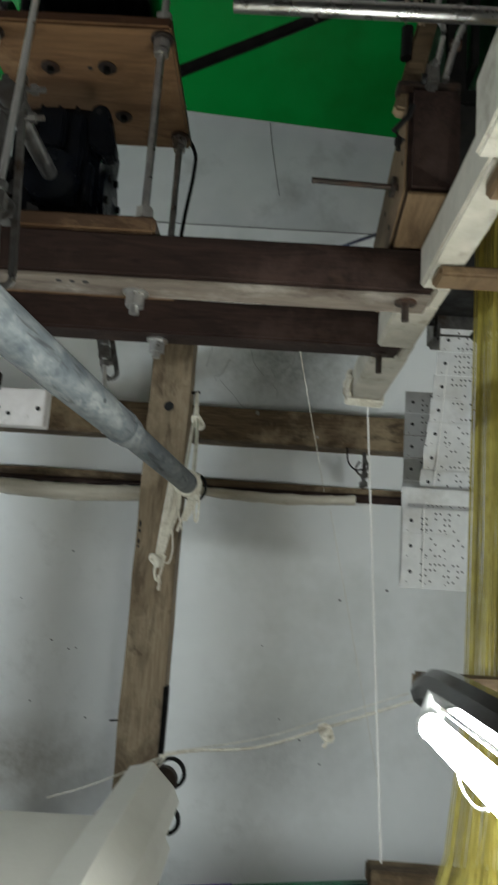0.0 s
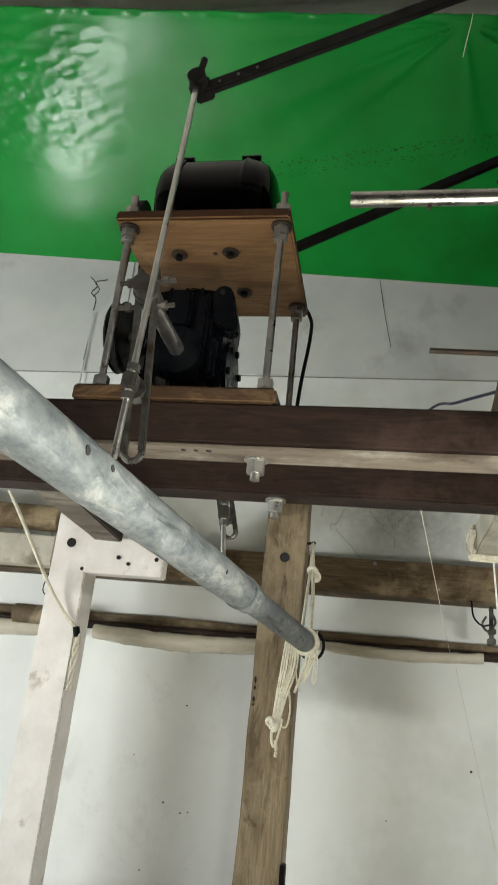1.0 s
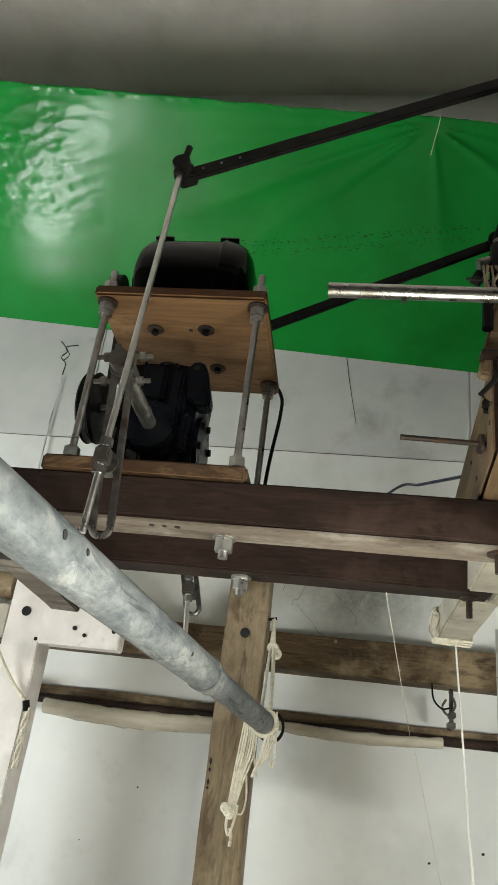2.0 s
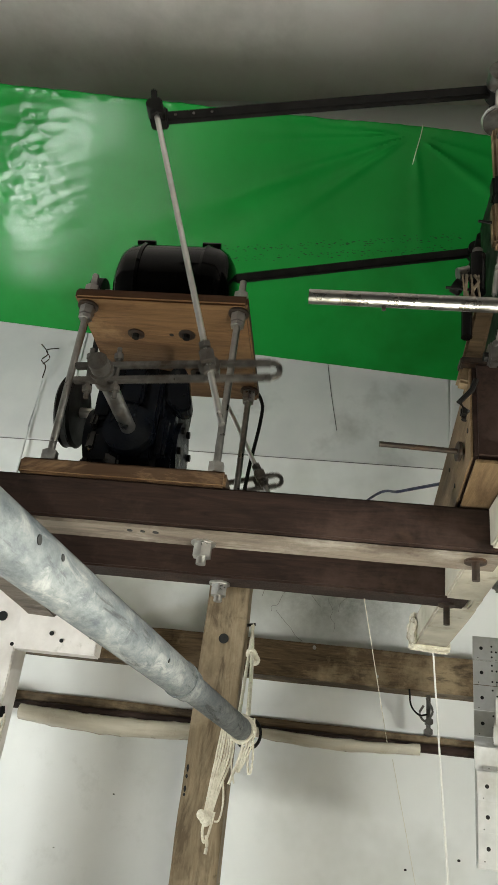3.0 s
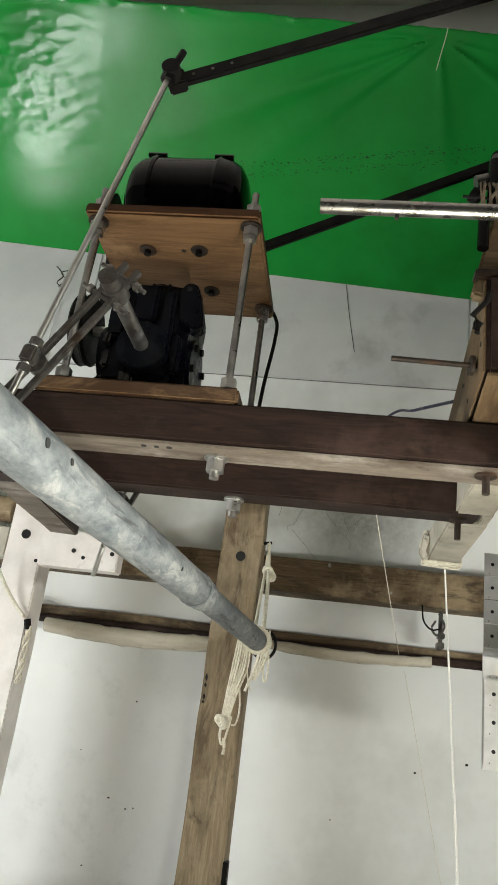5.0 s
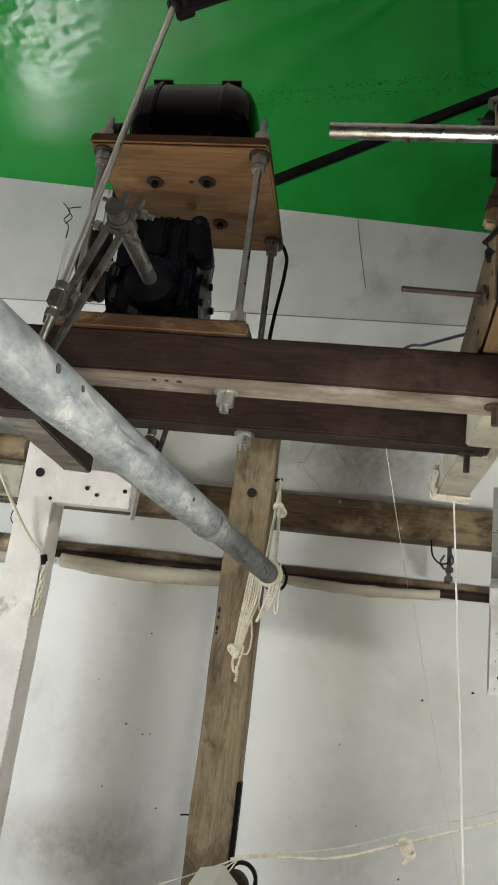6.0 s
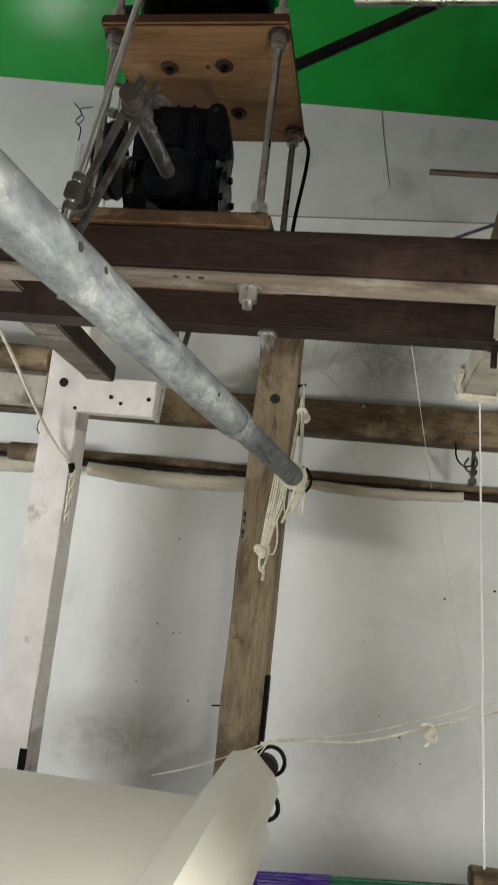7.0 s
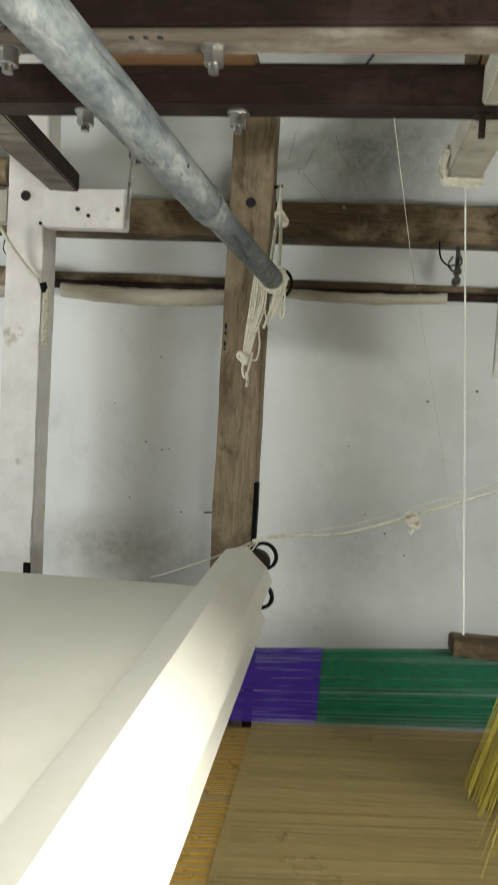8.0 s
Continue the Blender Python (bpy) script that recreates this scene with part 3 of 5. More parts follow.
part("end_bolt", rod((0.232, 1.547, 2.115), (0.232, 1.547, 2.07), 0.006, 10), RUST, beam_b)
part("end_washer", rod((0.232, 1.547, 2.109), (0.232, 1.547, 2.105), 0.016, 16), RUST, beam_b)
arm = thing("overhead_beam", (-0.8, 1.9, 2.15), "dark hardwood beam running back to the white post", "beam")
bm = rough_timber(-0.045, 0.045, -0.62, 0.42, -0.028, 0.028, "y", 14, 0.0015)
bmesh.ops.transform(bm, verts=bm.verts, matrix=pose(-0.80, 1.95, 2.196, 2.0, 0, 7))
bm.normal_update()
for f in bm.faces:
    f.material_index = 1 if f.normal.z < -0.6 or f.normal.x < -0.6 else 0
part("timber", bm, (ROSEWOOD_Y, PALE), arm)
part("bolt", rod((-0.82, 2.36, 2.215), (-0.82, 2.375, 2.215), 0.009, 10), RUST, arm)
# ---- galvanised pipe ----
pipe = thing("steel_pipe", (-0.2, 1.3, 1.85), "galvanised steel pipe, stained, stepped thinner towards its tied end", "pipe")
A, J, E = Vector((-0.237, 0.659, 1.883)), Vector((-0.211, 1.345, 1.8935)), Vector((-0.172, 2.10, 1.897))
N = A + (A - J) * 8.2
part("tube", rod(A + (A - J) * 1.2, J, 0.0215, 40, None, 0.0272), GALVANISED, pipe, smooth=True)
part("tube", rod(N, A + (A - J) * 1.2, 0.0205, 40, None, 0.0215), GALVANISED, pipe, smooth=True)
part("thin_tube", rod(J, E, 0.0225, 36, None, 0.0268), GALVANISED, pipe, smooth=True)
dj = (E - J).normalized()
part("weld_ring", rod(J - dj * 0.014, J + dj * 0.002, 0.0292, 36), GALVANISED, pipe, smooth=True)
part("groove", rod(J + dj * 0.002, J + dj * 0.006, 0.0278, 36), RUST, pipe, smooth=True)
part("sleeve", rod(J + dj * 0.006, J + dj * 0.05, 0.0272, 36), GALVANISED, pipe, smooth=True)
part("weld_ring", rod(J + dj * 0.05, J + dj * 0.062, 0.0243, 36), GALVANISED, pipe, smooth=True)
part("open_end", rod(E - dj * 0.002, E + dj * 0.003, 0.022, 24), HOLE, pipe)
for c, q, r in (((-0.2369, 0.6605, 1.883), (-0.2125, 0.6595, 1.8847), 0.0042), ((-0.235, 0.7119, 1.8838), (-0.2105, 0.7109, 1.8875), 0.0032), ((-0.2191, 1.1326, 1.8902), (-0.1933, 1.1317, 1.885), 0.003)):
    c, q = Vector(c), Vector(q)
    part("drill_hole", rod(c + (q - c) * 0.9, c + (q - c) * 1.03, r, 12), HOLE, pipe)

# rope that ties the pipe to the post
tie = thing("cotton_rope", (-0.2, 2.1, 1.9), "off-white cotton rope tying the pipe to the post, tails hanging", "rope")
for k in range(4):
    c = E - dj * (0.012 + 0.011 * k)
    part("turn", ring(c, dj + Vector((0.12 * math.sin(k), 0, 0.2)), 0.0305, 0.005, None, 22), COTTON, tie, smooth=True)
part("hanger", strand(curve_points([(-0.215, 2.50, 2.245), (-0.205, 2.47, 2.17), (-0.19, 2.36, 2.07), (-0.165, 2.11, 1.93)], 8), 0.006, 7), COTTON, tie, smooth=True)
part("hanger", strand(curve_points([(-0.212, 2.50, 2.25), (-0.212, 2.46, 2.15), (-0.205, 2.34, 2.06), (-0.188, 2.11, 1.925)], 8), 0.005, 7), COTTON, tie, smooth=True)
for k in range(4):
    part("knot", ring((-0.205 + 0.004 * k, 2.455, 2.150 - 0.006 * k), (0.4 * math.sin(3 * k), 1, 0.6 * math.cos(2 * k)), 0.012, 0.006, None, 14), COTTON, tie, smooth=True)
part("iron_ring", ring(E + Vector((0.012, 0.01, -0.004)), (0.5, 1, 0.1), 0.036, 0.004, None, 26), IRON, tie, smooth=True)
random.seed(4)
for k in range(7):
    x0, w = -0.221 + 0.0052 * k, 0.0032 * (k - 3)
    low = 1.70 - 0.008 * (k % 3)
    pts = [(x0, 2.075 - 0.002 * k, 1.905), (x0 - 0.003 + 0.3 * w, 2.066 - 0.003 * (k % 3), 1.83), (-0.222 + w * 1.1 + random.uniform(-0.002, 0.002), 2.068, 1.76), (-0.231 + w * 0.8, 2.07, low)]
    part("tail", strand(curve_points(pts, 6), 0.0027, 6), COTTON, tie, smooth=True)
part("tail", strand(curve_points([(-0.198, 2.075, 1.90), (-0.190, 2.07, 1.82), (-0.178, 2.07, 1.775)], 6), 0.0024, 6), COTTON, tie, smooth=True)
part("tail", strand(curve_points([(-0.205, 2.075, 1.78), (-0.198, 2.07, 1.73), (-0.203, 2.07, 1.695), (-0.214, 2.07, 1.69)], 6), 0.0024, 6), COTTON, tie, smooth=True)
part("loop", strand(curve_points([(-0.236, 2.07, 1.70), (-0.238, 2.068, 1.665), (-0.231, 2.068, 1.645), (-0.223, 2.068, 1.665), (-0.216, 2.07, 1.71)], 6), 0.0034, 6), COTTON, tie, smooth=True)
part("tail", strand(curve_points([(-0.228, 2.07, 1.66), (-0.224, 2.07, 1.64), (-0.225, 2.07, 1.622)], 6), 0.0042, 6), COTTON, tie, smooth=True)
for k in range(3):
    part("knot", ring((-0.243 + 0.006 * k, 2.064, 1.700 - 0.005 * k), (0.3 + 0.4 * k, 1, 0.5 - 0.4 * k), 0.0085, 0.0055, None, 14), COTTON, tie, smooth=True)
for k in range(4):
    x0 = -0.166 + 0.007 * k
    pts = [(x0, 2.07, 1.925), (x0 + 0.002, 2.062, 1.87), (x0 - 0.004 - 0.003 * k, 2.065, 1.825), (x0 - 0.008 - 0.005 * k, 2.07, 1.800 + 0.006 * (k % 2))]
    part("tail", strand(curve_points(pts, 6), 0.0027, 6), COTTON, tie, smooth=True)
part("loop", strand(curve_points([(-0.155, 2.07, 1.92), (-0.141, 2.065, 1.86), (-0.140, 2.065, 1.808), (-0.148, 2.068, 1.806), (-0.156, 2.07, 1.88)], 6), 0.0028, 6), COTTON, tie, smooth=True)
part("tail", strand(curve_points([(-0.163, 2.067, 1.89), (-0.172, 2.065, 1.83), (-0.190, 2.067, 1.772)], 6), 0.0038, 6), COTTON, tie, smooth=True)

# ---- motor stand ----
stand = thing("motor_stand", (-0.33, 1.38, 2.174), "two varnished wooden boards joined by threaded rods", "motor stand")
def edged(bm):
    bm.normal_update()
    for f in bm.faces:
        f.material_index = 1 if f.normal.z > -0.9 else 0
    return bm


# all faces but the underside take the wood with shade in its colour
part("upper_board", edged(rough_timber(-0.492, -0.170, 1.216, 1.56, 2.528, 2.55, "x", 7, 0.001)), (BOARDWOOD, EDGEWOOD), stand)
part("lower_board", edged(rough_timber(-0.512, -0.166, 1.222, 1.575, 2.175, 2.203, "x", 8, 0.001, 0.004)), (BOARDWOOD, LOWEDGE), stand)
for x, y in ((-0.471, 1.240), (-0.187, 1.240), (-0.187, 1.515), (-0.471, 1.515)):
    r_ = part("threaded_rod", rod((x, y, 2.205), (x, y, 2.598), 0.0064, 14), ZINC, stand, smooth=True)
    part("washer", rod((x, y, 2.5275), (x, y, 2.5235), 0.019, 20), RUST, r_, smooth=True)
    part("nut", hexnut((x, y, 2.514), (0, 0, 1), 0.024, 0.017), ZINC, r_)
    part("nut", hexnut((x, y, 2.500), (0, 0, 1), 0.022, 0.008), ZINC, r_)
    part("nut", hexnut((x, y, 2.561), (0, 0, 1), 0.024, 0.018), ZINC, r_)
    part("nut", hexnut((x, y, 2.214), (0, 0, 1), 0.024, 0.018), ZINC, r_)
for x, y in ((-0.295, 1.318), (-0.397, 1.324), (-0.291, 1.457), (-0.397, 1.458)):
    part("motor_bolt_washer", rod((x, y, 2.528), (x, y, 2.5255), 0.0165, 20), RUST, stand, smooth=True)
    part("motor_bolt", rod((x, y, 2.5265), (x, y, 2.517), 0.007, 10), IRON, stand, smooth=True)
part("knot_hole", rod((-0.326, 1.322, 2.529), (-0.326, 1.322, 2.5272), 0.0045, 10), HOLE, stand)

# ---- motor ----
motor = thing("electric_motor", (-0.36, 1.38, 2.55), "glossy black electric motor bolted on a wooden board", "motor")


def lathe(profile, axis_at, seg=40):
    """A turned body about a line along x: profile of (x, radius)."""
    bm = bmesh.new()
    rings = [[bm.verts.new((x, axis_at[0] + r * math.cos(2 * math.pi * k / seg), axis_at[1] + r * math.sin(2 * math.pi * k / seg))) for k in range(seg)] for x, r in profile]
    for a, b in zip(rings, rings[1:]):
        for k in range(seg):
            bm.faces.new((a[k], a[(k + 1) % seg], b[(k + 1) % seg], b[k]))
    bm.faces.new(rings[0][::-1])
    bm.faces.new(rings[-1])
    return bm


MC = (1.385, 2.664)
part("stator", lathe([(-0.412, 0.103), (-0.410, 0.107), (-0.284, 0.107), (-0.282, 0.103)], MC), ENAMEL, motor, smooth=True)
for side in (-1, 1):
    c = -0.347
    prof = [(c + side * (0.060 + d), r) for d, r in ((0.0, 0.1095), (0.006, 0.1115), (0.012, 0.1085), (0.03, 0.104), (0.046, 0.094), (0.057, 0.074), (0.062, 0.05), (0.065, 0.02))]
    part("end_shield", lathe(prof, MC), ENAMEL, motor, smooth=True)
    for y in (1.325, 1.445):
        part("through_bolt", rod((c + side * 0.05, y, 2.757), (c + side * 0.088, y, 2.757), 0.006, 8), ENAMEL, motor, smooth=True)
for x in (-0.395, -0.30):
    part("foot", box(x - 0.018, x + 0.018, 1.30, 1.47, 2.5505, 2.567, 0.003), ENAMEL, motor)
part("shaft", rod((-0.43, MC[0], MC[1]), (-0.53, MC[0], MC[1]), 0.011, 14), STEEL, motor, smooth=True)
part("motor_pulley", lathe([(-0.528, 0.034), (-0.522, 0.034), (-0.515, 0.024), (-0.508, 0.034), (-0.502, 0.034)], MC, 28), IRON, motor, smooth=True)
part("terminal_box", box(-0.487, -0.445, 1.27, 1.33, 2.551, 2.59, 0.008), ENAMEL, motor)
cable = thing("power_cable", (-0.19, 1.6, 2.5), "black power cable drooping behind the motor stand", "cable")
part("wire", strand(curve_points([(-0.26, 1.50, 2.575), (-0.195, 1.575, 2.575), (-0.168, 1.60, 2.55), (-0.165, 1.60, 2.50), (-0.178, 1.60, 2.38), (-0.186, 1.60, 2.25), (-0.19, 1.59, 2.185)], 8), 0.0042, 7), IRON, cable, smooth=True)
blue = thing("blue_cable", (0.15, 1.8, 2.4), "thin blue cable hanging between timbers", "cable")
part("wire", strand(curve_points([(-0.05, 2.60, 2.56), (0.109, 2.0, 2.504), (0.16, 1.75, 2.42), (0.216, 1.5, 2.335)], 8), 0.0035, 6), BLUEWIRE, blue, smooth=True)

# ---- gearbox ----
gear = thing("gearbox", (-0.36, 1.38, 2.203), "dark navy cast gearbox, oily, standing on the lower board", "gearbox")


def cast_block(x0, x1, y0, y1, z0, z1, seed, bevel=0.014, wob=0.004):
    bm = box(x0, x1, y0, y1, z0, z1, bevel)
    bmesh.ops.subdivide_edges(bm, edges=bm.edges[:], cuts=3, use_grid_fill=True)
    for v in bm.verts:
        v.co += noise.noise_vector(v.co * 22.0 + Vector((seed, 0, 0))) * wob
    return bm


part("housing", cast_block(-0.446, -0.292, 1.318, 1.485, 2.215, 2.455, 1, 0.02, 0.006), NAVY, gear, smooth=True)
part("foot", cast_block(-0.455, -0.295, 1.33, 1.48, 2.203, 2.222, 2, 0.004, 0.001), ENAMEL, gear, smooth=True)
part("side_cover", rod((-0.298, 1.40, 2.31), (-0.283, 1.40, 2.31), 0.060, 28), NAVY, gear, smooth=True)
part("side_cover", rod((-0.44, 1.40, 2.325), (-0.462, 1.40, 2.325), 0.062, 28), NAVY, gear, smooth=True)
part("front_boss", rod((-0.362, 1.33, 2.302), (-0.362, 1.285, 2.302), 0.046, 28), NAVY, gear, smooth=True)
for k in range(6):
    a = k * math.pi / 3 + 0.3
    part("cover_bolt", hexnut((-0.281, 1.40 + 0.048 * math.cos(a), 2.31 + 0.048 * math.sin(a)), (1, 0, 0), 0.013, 0.008), IRON, gear)
for k in range(4):
    part("cooling_rib", box(-0.43 + 0.03 * k, -0.424 + 0.03 * k, 1.309, 1.33, 2.35, 2.445, 0.002), NAVY, gear)
lug = bmesh.new()
lug_face = [lug.verts.new((x, 1.308, z)) for x, z in ((-0.316, 2.430), (-0.305, 2.448), (-0.289, 2.449), (-0.279, 2.438), (-0.262, 2.368), (-0.265, 2.356), (-0.284, 2.352), (-0.309, 2.372))]
lug_out = bmesh.ops.extrude_face_region(lug, geom=[lug.faces.new(lug_face)])
bmesh.ops.translate(lug, verts=[v for v in lug_out["geom"] if isinstance(v, bmesh.types.BMVert)], vec=(0, 0.034, 0))
bmesh.ops.bevel(lug, geom=lug.edges[:], offset=0.003, segments=2, affect="EDGES")
part("lifting_lug", lug, NAVY, gear, smooth=True)
part("lug_hole", rod((-0.297, 1.3065, 2.434), (-0.297, 1.310, 2.434), 0.005, 12), HOLE, gear)
for x0, x1, z0, z1 in ((-0.440, -0.405, 2.33, 2.40), (-0.400, -0.352, 2.36, 2.44), (-0.345, -0.318, 2.25, 2.43), (-0.43, -0.39, 2.24, 2.30), (-0.315, -0.296, 2.26, 2.34)):
    part("casting_pad", cast_block(x0, x1, 1.306, 1.33, z0, z1, x0 * 40, 0.006, 0.003), NAVY, gear, smooth=True)
for x0, x1, z0, z1 in ((-0.446, -0.425, 2.215, 2.245), (-0.438, -0.420, 2.262, 2.300), (-0.402, -0.372, 2.226, 2.262), (-0.352, -0.335, 2.216, 2.240), (-0.442, -0.430, 2.310, 2.340)):
    part("oil_drip", cast_block(x0, x1, 1.302, 1.33, z0, z1, 5 + x0 * 30, 0.005, 0.005), OIL, gear, "glistening oil drip", smooth=True)
part("input_shaft", rod((-0.43, 1.40, 2.385), (-0.53, 1.40, 2.385), 0.01, 12), STEEL, gear, smooth=True)
pulley_c = (1.40, 2.385)
part("pulley", lathe([(-0.53, 0.03), (-0.53, 0.066), (-0.525, 0.072), (-0.515, 0.06), (-0.505, 0.072), (-0.50, 0.066), (-0.50, 0.03)], pulley_c, 36), IRON, gear, "black cast pulley wheel", smooth=True)


def belt(x, c0, r0, c1, r1, w, th):
    """A closed belt round two wheels that turn about lines along x."""
    d = Vector((c1[0] - c0[0], c1[1] - c0[1]))
    base, off = math.atan2(d.y, d.x), math.acos((r0 - r1) / d.length)
    pts = []
    for c, r, a0, a1 in ((c0, r0, base + off, base + 2 * math.pi - off), (c1, r1, base - off, base + off)):
        pts += [(c[0] + r * math.cos(a0 + (a1 - a0) * k / 16), c[1] + r * math.sin(a0 + (a1 - a0) * k / 16)) for k in range(17)]
    bm = bmesh.new()
    mid = Vector((sum(p[0] for p in pts) / len(pts), sum(p[1] for p in pts) / len(pts)))
    rows_ = []
    for y, z in pts:
        o = (Vector((y, z)) - mid).normalized() * th
        rows_.append([bm.verts.new(v) for v in ((x - w, y, z), (x + w, y, z), (x + w, y + o.x, z + o.y), (x - w, y + o.x, z + o.y))])
    for a, b in zip(rows_, rows_[1:] + rows_[:1]):
        for k in range(4):
            bm.faces.new((a[k], a[(k + 1) % 4], b[(k + 1) % 4], b[k]))
    return bm


drive = thing("drive_belt", (-0.515, 1.39, 2.5), "black rubber V-belt from motor pulley to gearbox pulley", "belt")
part("loop", belt(-0.515, pulley_c, 0.062, MC, 0.027, 0.006, 0.008), RUBBER, drive)

# ---- slotted cranks, rods and levers: keyed in motions() ----
HUB, PIVOT, REAR_PIVOT = (-0.362, 2.302), (0.256, 2.943), (0.319, 3.017)


def slotted_crank(y, reach, length, label):
    """Arm along local x from its hub; the hub's line is local y."""
    c = thing("slotted_crank", (HUB[0], y, HUB[1]), label, "crank arm", "cranks of the loom drive")
    hx, hz = HUB
    for s in (-1, 1):
        part("arm_bar", box(hx - 0.045, hx + length, y - 0.006, y + 0.006, hz + s * 0.0130 - 0.0046, hz + s * 0.0130 + 0.0046, 0.0015), LINK, c)
    bend = bmesh.new()
    pts = [(hx + length + 0.0130 * math.sin(a), y, hz + 0.0130 * math.cos(a)) for a in [math.pi * k / 10 for k in range(11)]]
    part("arm_end", strand(pts, 0.0052, 8, bend), LINK, c, smooth=True)
    part("hub", rod((hx, y - 0.035, hz), (hx, y + 0.03, hz), 0.0155, 24), LINK, c, smooth=True)
    part("hub_sleeve", rod((hx, y - 0.012, hz), (hx, y + 0.024, hz), 0.0195, 24), LINK, c, smooth=True)
    for s in (-1, 1):
        part("clamp_bolt", rod((hx + s * 0.022, y, hz - 0.045), (hx + s * 0.022, y, hz + 0.045), 0.004, 8), LINK, c, smooth=True)
        for e in (-1, 1):
            part("clamp_nut", hexnut((hx + s * 0.022, y, hz + e * 0.029), (0, 0, 1), 0.013, 0.009), LINK, c)
    px = hx + reach
    p = part("pin_block", box(px - 0.014, px + 0.014, y - 0.016, y + 0.012, hz - 0.011, hz + 0.011, 0.003), LINK, c)
    part("pin_bolt", rod((px, y + 0.02, hz), (px, y - 0.045, hz), 0.0065, 10), LINK, p, smooth=True)
    part("pin_nut", hexnut((px, y - 0.034, hz), (0, 1, 0), 0.02, 0.011), LINK, p)
    part("pin_washer", rod((px, y - 0.018, hz), (px, y - 0.0145, hz), 0.017, 18), LINK, p, smooth=True)
    return c


crank_f = slotted_crank(1.105, 0.168, 0.262, "worn iron slotted crank arm on the gearbox shaft")
part("shaft", rod((HUB[0], 1.13, HUB[1]), (HUB[0], 1.30, HUB[1]), 0.0135, 20), ZINC, crank_f, "greasy steel shaft", smooth=True)
crank_r = slotted_crank(1.62, 0.22, 0.252, "worn iron slotted crank arm behind the gearbox")
part("shaft", rod((HUB[0], 1.48, HUB[1]), (HUB[0], 1.62, HUB[1]), 0.0135, 20), ZINC, crank_r, "greasy steel shaft", smooth=True)


def push_rod(y, length, tail, label):
    """Rod along local z from the crank pin to the lever's end."""
    r = thing("push_rod", (0, y, 0), label, "rod", "push rods of the loom drive")
    part("shaft", rod((0, y, -tail), (0, y, length - 0.012), 0.0050, 12), STEEL, r, smooth=True)
    part("clamp", box(-0.011, 0.011, y - 0.011, y + 0.011, -0.013, 0.013, 0.003), LINK, r)
    part("clamp_nut", hexnut((0, y, 0.022), (0, 0, 1), 0.017, 0.011), LINK, r)
    part("clamp_nut", hexnut((0, y, -0.022), (0, 0, 1), 0.017, 0.011), LINK, r)
    part("top_nut", hexnut((0, y, length - 0.016), (0, 0, 1), 0.021, 0.016), IRON, r)
    part("top_eye", rod((0, y - 0.012, length), (0, y + 0.018, length), 0.0155, 16), IRON, r, smooth=True)
    part("top_stud", rod((0, y, length), (0.004, y, length + 0.045), 0.006, 8), IRON, r, smooth=True)
    return r


rod_f = push_rod(1.068, 0.562, 0.116, "bright steel push rod joining crank and lever")
rod_r = push_rod(1.583, 0.582, 0.165, "steel push rod joining the rear crank and lever")


def lever_arm(y, length, label, at):
    """Flat bar from its pivot along local minus x."""
    l = thing("lever", (at[0], y, at[1]), label, "lever", "levers of the card machine")
    px, pz = at
    part("bar", rough_timber(px - length, px + 0.30, y - 0.006, y + 0.006, pz - 0.0125, pz + 0.0125, "x", y * 3, 0.0006, 0.002), IRON, l)
    part("boss", rod((px, y - 0.016, pz), (px, y + 0.016, pz), 0.024, 20), IRON, l, smooth=True)
    for k in range(3):
        x = px - length + 0.035 + 0.034 * k
        part("adjusting_hole", rod((x, y - 0.0072, pz), (x, y - 0.0055, pz), 0.0026, 8), LINK, l)
    part("clevis", box(px - length - 0.012, px - length + 0.02, y - 0.013, y + 0.013, pz - 0.017, pz + 0.017, 0.003), IRON, l)
    return l


lever_f = lever_arm(1.092, 0.63, "long black iron lever with adjusting holes", PIVOT)
lever_r = lever_arm(1.607, 0.765, "long black iron lever behind the motor", REAR_PIVOT)

# ---- card machine over the loom ----
block = thing("cross_timber", (0.23, 1.5, 2.174), "brown timber with a pale sawn underside, resting on the overhead beams", "timber")
def skewed(bm, y0, k):
    for v in bm.verts:
        v.co.x += k * (v.co.y - y0)
    return bm


part("timber", skewed(rough_timber(0.192, 0.262, 1.068, 1.80, 2.182, 2.335, "y", 15, 0.002, 0.006), 1.07, 0.05), ROSEWOOD_Y, block)
part("underside", skewed(rough_timber(0.194, 0.260, 1.070, 1.80, 2.1765, 2.1815, "y", 16, 0.0006, 0.001), 1.07, 0.05), BLOCKWOOD, block, "pale sawn underside")
part("side_face", skewed(rough_timber(0.1885, 0.1915, 1.075, 1.795, 2.185, 2.33, "y", 17, 0.0005, 0.0008), 1.07, 0.05), BLOCKWOOD, block, "pale sawn side with nail holes")
for y, z in ((1.14, 2.29), (1.25, 2.22), (1.32, 2.28), (1.1, 2.24)):
    x = 0.189 + 0.05 * (y - 1.07)
    part("nail_hole", rod((x, y, z), (x - 0.0015, y, z), 0.004, 8), HOLE, block)
srod = thing("iron_rod", (0.13, 1.14, 2.228), "thin rusty iron rod sticking out of the timber", "rod")
part("shaft", rod((0.068, 1.133, 2.226), (0.20, 1.145, 2.228), 0.0042, 10), RUST, srod, smooth=True)
part("washer", rod((0.187, 1.144, 2.228), (0.182, 1.1435, 2.228), 0.015, 16), RUST, srod, smooth=True)

